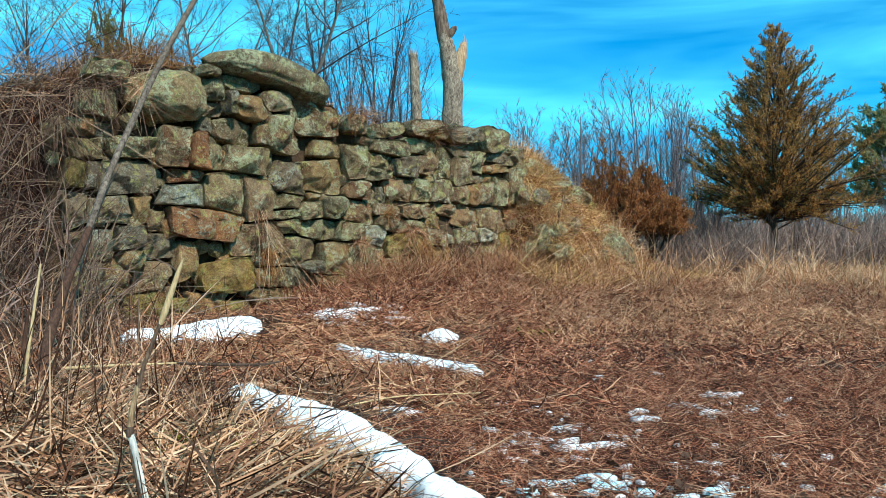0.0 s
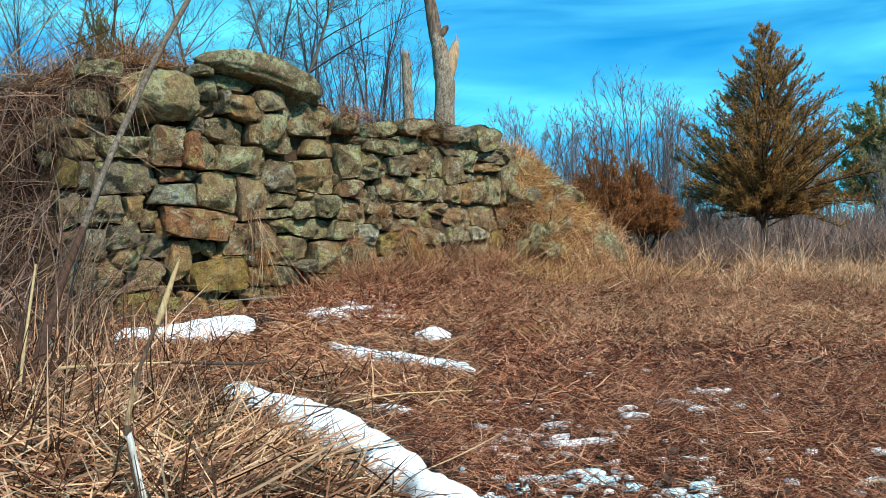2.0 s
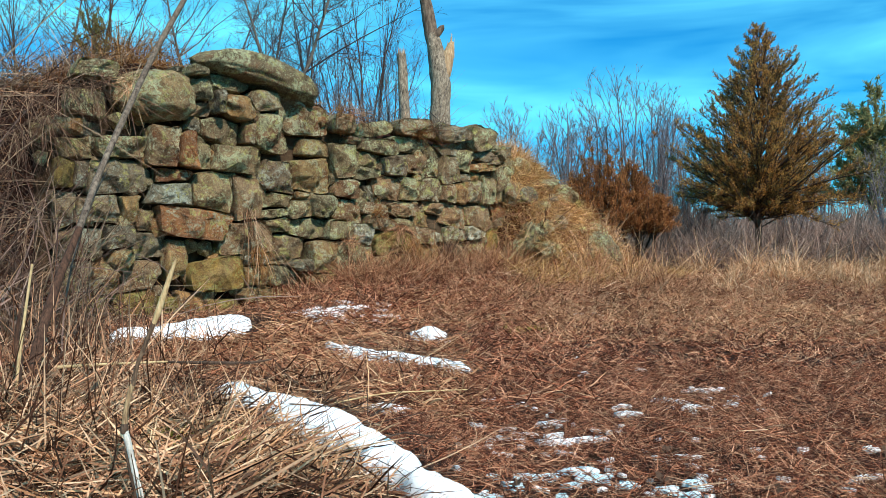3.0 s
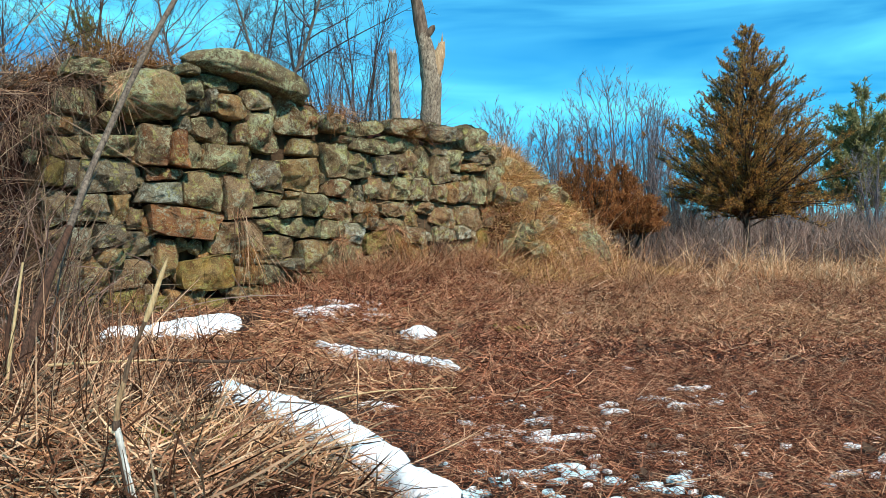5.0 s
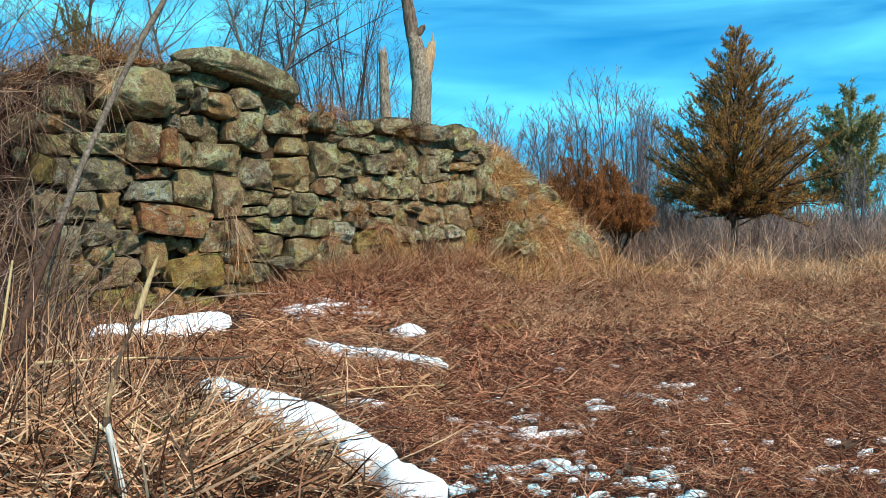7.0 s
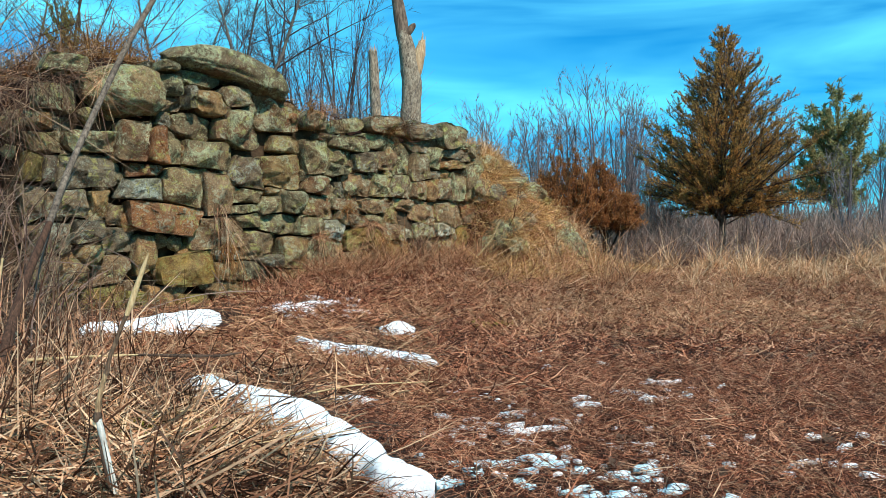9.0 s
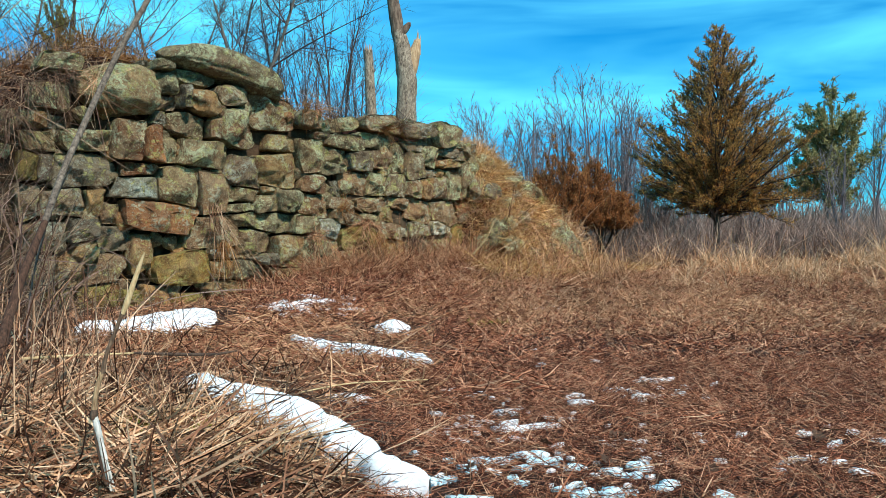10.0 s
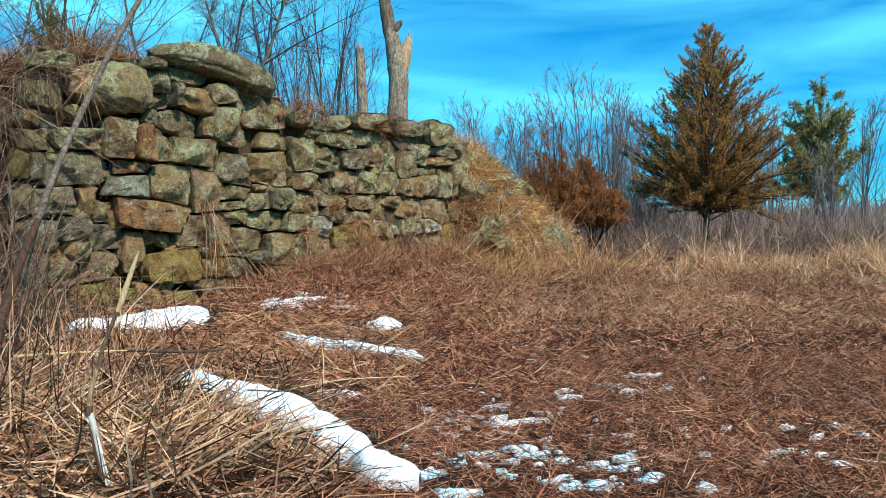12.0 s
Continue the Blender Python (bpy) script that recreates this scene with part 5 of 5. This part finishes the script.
brush("far_brush", "reddish leafless shrub behind the junipers", 70, [(rng.uniform(4.0, 4.9), rng.uniform(16.6, 17.4)) for _ in range(10)], 34, HAZE_TWIG, (0.8, 2.0), (0.006, 0.011), 14)


# ---- dead trunks behind the wall ----
def splinters(at, count, spread, length, rng, lean=(0, 0)):
    """Torn wood: a crown of pointed slivers."""
    bm = bmesh.new()
    for _ in range(count):
        a, r = rng.uniform(0, 2 * math.pi), spread * math.sqrt(rng.random())
        x, y = at[0] + r * math.cos(a), at[1] + r * math.sin(a)
        l, w = length * rng.uniform(0.35, 1.0), spread * rng.uniform(0.30, 0.5)
        ring = [bm.verts.new((x + w * math.cos(q), y + w * 0.7 * math.sin(q), at[2] - 0.12)) for q in (0.0, 1.6, 3.1, 4.7)]
        tip = bm.verts.new((x + lean[0] * l, y + lean[1] * l, at[2] + l))
        for p, q in zip(ring, ring[1:] + ring[:1]):
            bm.faces.new((p, q, tip))
    return bm


def bole(points, radii, rng, sides=18):
    """A gnarled trunk or limb with an uneven round section."""
    verts, faces = tubes([(points, radii)], sides)
    for k in range(len(verts)):
        i = k // sides
        c = np.array(points[i])
        q = verts[k] - c
        verts[k] = c + q * (1 + 0.10 * noise.noise(Vector(q / radii[i] * 1.2) + Vector((0, 0, i * 0.35))) + 0.05 * noise.noise(Vector(q / radii[i] * 3) + Vector((0, 0, i * 0.8))))
    return grid_mesh("bole", verts, faces, True)


def smooth_path(points, radii, count):
    p, r = np.array(points, float), np.array(radii, float)
    t = np.linspace(0, len(p) - 1, count)
    q = np.stack([np.interp(t, np.arange(len(p)), p[:, k]) for k in range(3)], 1)
    s = np.interp(t, np.arange(len(p)), r)
    for _ in range(3):
        q[1:-1] = (q[:-2] + 2 * q[1:-1] + q[2:]) / 4
    return q, s


rng = np.random.default_rng(71)
snag = new("dead_tree")
snag.location = (-0.30, 13.0, 2.55)
tagged(snag, "dead forked tree trunk, bark-stripped, its top broken off", "dead tree")
part("trunk", bole(*smooth_path([(0, 0, -0.1), (0.0, 0, 0.4), (0.02, 0, 0.8), (0.02, 0, 1.15), (-0.02, 0, 1.45), (-0.08, 0, 1.75), (-0.12, 0, 1.95)], [0.200, 0.178, 0.168, 0.172, 0.165, 0.130, 0.108], 30), rng), DEAD_BARK, snag)
snag_limb = part("limb", bole(*smooth_path([(-0.06, 0, 1.55), (-0.115, 0.01, 1.85), (-0.17, 0.02, 2.15), (-0.26, 0.03, 2.7), (-0.38, 0.05, 3.4)], [0.090, 0.118, 0.112, 0.095, 0.070], 24), rng), SNAG_BARK, snag, "dark brown upright limb")
part("stub", bole(*smooth_path([(-0.14, -0.02, 1.82), (-0.06, -0.04, 1.91), (0.01, -0.05, 1.99), (0.055, -0.05, 2.05), (0.075, -0.05, 2.08)], [0.080, 0.070, 0.056, 0.046, 0.014], 14), rng), SNAG_BARK, snag_limb, "short dark broken stub")
snag_spike = part("spike", bole(*smooth_path([(0.03, 0, 1.00), (0.08, 0, 1.30), (0.145, 0, 1.55), (0.19, 0, 1.74), (0.215, 0, 1.82)], [0.080, 0.118, 0.102, 0.070, 0.030], 18), rng), RAW_WOOD, snag, "torn pale wood of a broken fork")
part("splinters", splinters((0.18, 0, 1.66), 9, 0.065, 0.36, rng, (0.14, 0)), RAW_WOOD, snag_spike, "pale jagged splinters")

stump = new("dead_tree")
stump.location = (-0.90, 13.0, 2.6)
tagged(stump, "slim dead trunk snapped off at its top", "dead tree")
stump_trunk = part("trunk", bole(*smooth_path([(0.03, 0, -0.1), (0.01, 0, 0.6), (-0.02, 0, 1.2), (-0.04, 0, 1.56)], [0.095, 0.088, 0.082, 0.078], 18), rng), DEAD_BARK, stump)
part("splinters", splinters((-0.04, 0, 1.55), 9, 0.06, 0.17, rng), RAW_WOOD, stump_trunk, "torn orange-brown wood at the break")


# ---- boulders on the bank ----
def boulder(at, size, seed, kind, label):
    """A half-buried weathered boulder."""
    rng = np.random.default_rng(seed)
    bm = bmesh.new()
    bmesh.ops.create_icosphere(bm, subdivisions=4, radius=1.0)
    cuts = [(Vector(rng.normal(size=3)).normalized(), rng.uniform(0.55, 0.86)) for _ in range(16)]
    for v in bm.verts:
        p = v.co.copy()
        for n, d in cuts:
            over = p.dot(n) - d
            if over > 0:
                p -= n * over * 0.9
        p *= 1 + 0.24 * noise.noise(p * 1.7 + Vector((seed, 0, 0))) + 0.09 * noise.noise(p * 5 + Vector((seed, 0, 0))) + 0.05 * noise.noise(p * 13)
        v.co = Vector((p.x * size[0], p.y * size[1], p.z * size[2]))
    for f in bm.faces:
        f.smooth = True
    ob = part("boulder", bm, STONE[kind])
    ob.data.set_sharp_from_angle(angle=radians(30))
    ob.location = at
    return tagged(ob, label, "boulder", "boulders on the bank")


def on_land(x, y, up):
    return (x, y, float(land(x, y)) + up)


boulder(on_land(1.17, 11.95, -0.12), (0.30, 0.30, 0.26), 15, "g", "grey lichened boulder bedded in the grassy bank")
boulder(on_land(2.20, 12.80, -0.22), (0.62, 0.45, 0.44), 16, "g", "pale green-grey boulder at the end of the bank")
boulder(on_land(1.78, 13.05, 0.10), (0.24, 0.24, 0.20), 7, "g", "mossy green-grey stone on the bank's crest")
BANK_STONES = [(6.55, -0.30, 0.20, 0.20, "g"), (6.62, -0.05, 0.24, 0.24, "n"), (6.60, 0.15, 0.22, 0.22, "g"), (6.80, -0.22, 0.20, 0.17, "d"), (7.00, -0.28, 0.18, 0.14, "g"), (6.95, 0.10, 0.22, 0.20, "o"), (6.80, -0.70, 0.24, 0.18, "o"), (7.25, -0.45, 0.22, 0.18, "n"),
               (7.45, 0.05, 0.24, 0.18, "g"), (7.75, -0.45, 0.22, 0.16, "o"), (8.15, 0.10, 0.26, 0.20, "m"), (8.30, -0.30, 0.26, 0.20, "g"), (6.75, 0.30, 0.22, 0.18, "d"), (8.80, 0.05, 0.30, 0.18, "g"), (6.90, -0.50, 0.16, 0.13, "g"), (7.10, -0.80, 0.18, 0.13, "n"), (7.35, -0.20, 0.14, 0.12, "d"), (6.70, -0.45, 0.15, 0.13, "o"), (7.60, -0.75, 0.18, 0.14, "g"), (8.00, -0.65, 0.17, 0.13, "g")]
for k, (u, s, w, h, kind) in enumerate(BANK_STONES):
    bx, by = WALL_AT[0] + u * WALL_WAY[0] - s * WALL_OUT[0], WALL_AT[1] + u * WALL_WAY[1] - s * WALL_OUT[1]
    boulder((bx, by, float(land(bx, by)) + 0.03), (w * 1.05, w, h), 20 + k, kind, "weathered stone sunk in the bank's dry grass")


# ---- canes, twigs and leaves ----
def cane(points, radii, mat, name, parent=None, label="", sides=10):
    p, r = smooth_path(points, radii, 5 * len(points))
    return part(name, grid_mesh(name, *tubes([(p, r)], sides), smooth=True), mat, parent, label)


branch_top = new("leaning_branch")
tagged(branch_top, "long bare brown branch leaning up out of the brush", "branch")
lower = cane([(-2.60, 4.55, 0.02), (-2.62, 4.65, 0.15), (-2.68, 4.85, 0.40), (-2.71, 5.00, 0.56), (-2.71, 5.20, 0.85), (-2.70, 5.45, 1.16)], [0.042, 0.039, 0.036, 0.032, 0.028, 0.024], RED_BROWN_BARK, "lower_stem", branch_top, "dark reddish-brown lower stem")
cane([(-2.70, 5.45, 1.16), (-2.68, 5.70, 1.56), (-2.57, 5.95, 2.07), (-2.45, 6.20, 2.58), (-2.27, 6.40, 3.07), (-2.14, 6.50, 3.39)], [0.024, 0.024, 0.024, 0.023, 0.022, 0.020], BRANCH_BARK, "upper_stem", branch_top, "grey-brown upper stem")
cane([(-2.59, 4.60, 0.20), (-2.50, 4.60, 0.28), (-2.40, 4.60, 0.38), (-2.36, 4.60, 0.43)], [0.018, 0.016, 0.013, 0.007], RED_BROWN_BARK, "side_shoot", lower)
cane([(-2.57, 4.50, 0.05), (-2.66, 4.60, 0.27), (-2.67, 4.60, 0.50), (-2.64, 4.60, 0.67)], [0.020, 0.016, 0.013, 0.006], RED_BROWN_BARK, "side_shoot", lower)

stalk = new("broken_stalk")
stalk.location = (-0.025, 0.0, 0.0)
tagged(stalk, "snapped dry plant stalk with a bleached base", "plant stalk")
stalk_base = cane([(-1.104, 2.75, 0.081), (-1.118, 2.75, 0.150), (-1.128, 2.75, 0.19), (-1.142, 2.75, 0.262), (-1.150, 2.75, 0.30), (-1.167, 2.75, 0.377), (-1.175, 2.75, 0.412)], [0.007, 0.011, 0.009, 0.012, 0.010, 0.012, 0.010], WHITE_CANE, "base", stalk, "bleached white base")
cane([(-1.124, 2.745, 0.085), (-1.136, 2.745, 0.16), (-1.149, 2.742, 0.24), (-1.166, 2.742, 0.31), (-1.176, 2.744, 0.36)], [0.006, 0.005, 0.006, 0.004, 0.002], DARK_WOOD, "bark_strip", stalk_base, "dark peeling strip of bark")
cane([(-1.092, 2.742, 0.085), (-1.104, 2.740, 0.15), (-1.118, 2.740, 0.215), (-1.130, 2.742, 0.25)], [0.004, 0.005, 0.004, 0.001], WHITE_CANE, "sliver", stalk_base)
cane([(-1.112, 2.738, 0.09), (-1.122, 2.737, 0.17), (-1.136, 2.738, 0.26), (-1.150, 2.740, 0.33)], [0.0015, 0.002, 0.002, 0.001], DARK_WOOD, "bark_strip", stalk_base)
cane([(-1.178, 2.75, 0.398), (-1.177, 2.75, 0.415), (-1.175, 2.75, 0.436)], [0.0125, 0.0145, 0.0105], DARK_WOOD, "collar", stalk, "dark broken collar")
cane([(-1.176, 2.75, 0.425), (-1.172, 2.75, 0.475), (-1.160, 2.75, 0.53), (-1.145, 2.75, 0.575)], [0.011, 0.010, 0.009, 0.0085], WORN_CANE, "stem", stalk, "tan weathered lower stem")
cane([(-1.145, 2.75, 0.570), (-1.128, 2.75, 0.645), (-1.105, 2.75, 0.70), (-1.088, 2.75, 0.744), (-1.063, 2.75, 0.805)], [0.0085, 0.007, 0.0075, 0.007, 0.008], BROWN_CANE, "upper_stem", stalk, "thin brown weathered stem")
cane([(-1.068, 2.75, 0.790), (-1.052, 2.75, 0.83), (-1.035, 2.75, 0.882), (-1.006, 2.75, 0.964), (-0.986, 2.75, 1.019)], [0.008, 0.0115, 0.010, 0.008, 0.003], PALE_CANE, "tip", stalk, "pale yellow split tip")


def twig(points, thick, mat, label):
    ob = cane(points, [thick * (1 - 0.5 * k / (len(points) - 1)) for k in range(len(points))], mat, "twig", None, "", 6)
    return tagged(ob, label, "twig", "fallen twigs")


fallen = twig([(-2.55, 4.75, 0.285), (-2.2, 4.80, 0.300), (-1.85, 4.86, 0.305)], 0.012, PALE_CANE, "fallen twig, half peeled pale, lying across the thatch")
cane([(-1.86, 4.86, 0.305), (-1.60, 4.90, 0.290), (-1.35, 4.95, 0.280), (-1.22, 4.98, 0.300)], [0.007, 0.011, 0.009, 0.005], DARK_WOOD, "bark_end", fallen, "dark brown barked end")
twig([(-2.62, 4.5, 0.05), (-2.60, 4.5, 0.35), (-2.56, 4.5, 0.62), (-2.51, 4.5, 0.94)], 0.013, PALE_CANE, "pale standing cane beside the leaning branch")
twig([(-0.75, 4.6, 0.10), (-0.45, 4.75, 0.13), (0.05, 5.0, 0.10)], 0.006, PALE_CANE, "thin pale stem fallen on the grass")
twig([(-0.95, 4.3, 0.16), (-0.72, 4.2, 0.17), (-0.45, 3.95, 0.13)], 0.005, DARK_WOOD, "dark twig lying on the snow")
twig([(-0.45, 3.5, 0.14), (-0.28, 3.7, 0.16), (-0.12, 3.75, 0.12)], 0.005, DARK_WOOD, "dark twig sticking out of the snow")
twig([(0.75, 11.2, 0.75), (0.95, 11.1, 1.0), (1.05, 11.1, 1.25)], 0.012, PALE_CANE, "bent pale stem at the bank's foot")


stick_rng = np.random.default_rng(75)
for k in range(22):
    x, y, h = stick_rng.uniform(-2.1, -0.7), stick_rng.uniform(3.05, 3.9), stick_rng.uniform(-0.9, 0.9) + math.pi * (k % 2)
    l, w, up = stick_rng.uniform(0.16, 0.42), stick_rng.uniform(0.0035, 0.0065), stick_rng.uniform(-0.06, 0.10)
    z = float(land(x, y)) + stick_rng.uniform(0.09, 0.15)
    bend = stick_rng.normal(size=2) * 0.02
    twig([(x, y, z), (x + 0.5 * l * math.cos(h), y + 0.5 * l * math.sin(h) + bend[0], z + 0.5 * up * l + bend[1]), (x + l * math.cos(h), y + l * math.sin(h), z + up * l)], w, PALE_CANE if k % 3 else BROWN_CANE, "thick dry stem broken off in the thatch heap" if k % 3 else "brown woody stem fallen on the thatch heap")


def dead_leaf(x, y, size, turn, seed, label):
    """A curled dry leaf with a lobed rim."""
    rng = np.random.default_rng(seed)
    bm = bmesh.new()
    rows = []
    for i in range(9):
        f = i / 8
        half = 0.42 * math.sin(math.pi * min(1, f * 0.95 + 0.05)) ** 0.7 * (1 + 0.22 * math.sin(f * 19))
        rows.append([bm.verts.new(((f - 0.5) * size, g * half * size, size * (0.30 * (g * half * 2) ** 2 + 0.18 * (f - 0.5) ** 2 + 0.04 * rng.random()))) for g in (-1, -0.5, 0, 0.5, 1)])
    for a, b in zip(rows, rows[1:]):
        for k in range(4):
            bm.faces.new((a[k], a[k + 1], b[k + 1], b[k]))
    bmesh.ops.solidify(bm, geom=bm.faces[:], thickness=0.002)
    for f in bm.faces:
        f.smooth = True
    ob = part("dead_leaf", bm, LEAF)
    ob.location, ob.rotation_euler = (x, y, float(land(x, y)) + (0.10 if x < -0.8 else 0.045)), (rng.normal() * 0.3, rng.normal() * 0.3, turn)
    return tagged(ob, label, "leaf", "fallen leaves")


for k, (x, y, size, turn) in enumerate(((0.86, 3.32, 0.10, 1.1), (1.02, 3.78, 0.11, 0.3), (0.22, 3.22, 0.07, 2.0), (1.75, 5.62, 0.10, 1.5), (-1.05, 3.28, 0.15, 0.5), (-0.82, 3.20, 0.13, 2.4), (-1.55, 3.35, 0.12, 1.3), (0.62, 3.60, 0.07, 2.6), (2.05, 3.75, 0.09, 0.9), (1.30, 3.25, 0.08, 2.2), (-0.3, 3.05, 0.09, 0.2))):
    dead_leaf(x, y, size, turn, 80 + k, "curled brown oak leaf on the matted grass")


# ---- herbs that grow on the wall ----
def wall_herb(u, v, count, length, down, spread, seed, mat, label):
    rng = np.random.default_rng(seed)
    roots = np.array([wall_point(u + rng.normal() * 0.05, v + rng.normal() * 0.03, 0.08) for _ in range(count)])
    ways = np.stack([rng.normal(size=count) * spread + 0.15, rng.normal(size=count) * spread - 0.3, np.full(count, down) + rng.normal(size=count) * spread], 1)
    vv, ff = blades(roots, ways, rng.uniform(0.3, 1.0, count) * length, 0.0045, 0.35, rng, 4)
    return tagged(part("wall_herb", grid_mesh("wall_herb", vv, ff), mat), label, "dry plant")


wall_herb(2.12, 1.40, 34, 0.95, -1.0, 0.13, 91, STRAW_GRASS, "dry brown grass hanging down the wall's face")
wall_herb(2.25, 0.95, 90, 0.45, -0.9, 0.35, 92, RUST_FERN, "rusty dry grass at the wall's foot")
wall_herb(3.98, 1.42, 90, 0.34, 0.2, 0.60, 93, RUST_FERN, "dry rusty tuft rooted in a joint of the wall")
for k, (u, v, down, size) in enumerate(((4.75, 2.52, 0.5, 0.42), (5.05, 2.62, 0.3, 0.40), (3.62, 2.70, 0.4, 0.30), (3.40, 2.72, 0.3, 0.26), (3.80, 2.66, 0.2, 0.28), (4.40, 1.22, -0.3, 0.40), (4.62, 1.02, -0.6, 0.42), (5.30, 0.98, -0.4, 0.36), (3.55, 1.02, 0.3, 0.30))):
    wall_herb(u, v, 110, size, down, 0.55, 131 + k, (RUST_FERN, REED_LEAF, TAN_GRASS)[k % 3], ("rusty dry herb", "brown dry herb", "tan dry grass tuft")[k % 3] + " rooted in the joints of the wall")
wall_herb(0.75, 2.75, 60, 0.45, -0.3, 0.5, 94, GOLD_GRASS, "pale dry stems hanging over the wall's top")

for k, (u, v, down) in enumerate(((-0.15, 2.50, -0.5), (0.10, 2.62, -0.4), (0.30, 2.70, -0.5), (-0.05, 2.30, -0.7), (-0.30, 2.15, -0.6), (0.45, 2.78, -0.3))):
    wall_herb(u, v, 60, 0.55, down, 0.55, 121 + k, (REED_LEAF, PURPLE_TWIG, REED_LEAF)[k % 3], ("brown dead stems hanging", "dark dead twigs hanging", "brown dry herbs hanging")[k % 3] + " over the wall's west end")

# ---- the wall's stones ----
def rubble(count, seed):
    """Small stones wedged into the joints behind the face."""
    rng = np.random.default_rng(seed)
    bm = bmesh.new()
    for _ in range(count):
        u = rng.uniform(-0.1, 6.6)
        v = rng.uniform(0.15, 2.75 - 0.35 * float(step(2.9, 3.9, u)))
        at = wall_point(u, v, rng.uniform(-0.20, -0.10) + 0.05 * float(step(3.2, 4.6, u)))
        made = bmesh.ops.create_icosphere(bm, subdivisions=1, radius=1.0, matrix=Matrix.Translation(at) @ Euler(rng.uniform(0, 6, 3)).to_matrix().to_4x4())
        size = rng.uniform(0.05, 0.13)
        for q in made["verts"]:
            q.co = Vector(at) + (q.co - Vector(at)) * size * (1 + 0.5 * noise.noise(q.co * 9))
    return bm


for seed, kind in ((111, "n"), (112, "g"), (113, "o")):
    tagged(part("rubble", rubble(60, seed), STONE[kind], stone_wall, "small stones wedged into the wall's joints"), kind="stuff")
rng = np.random.default_rng(101)
for i in range(len(STONES)):
    great = STONES[i][1] > 2.55 and STONES[i][2] > 0.75 and STONES[i][0] < 2.9
    made = cap_mesh(i, rng) if great else stone_mesh(i, rng)
    if made:
        stone = part("stone", made[0], None, stone_wall)
        stone.location = made[1]
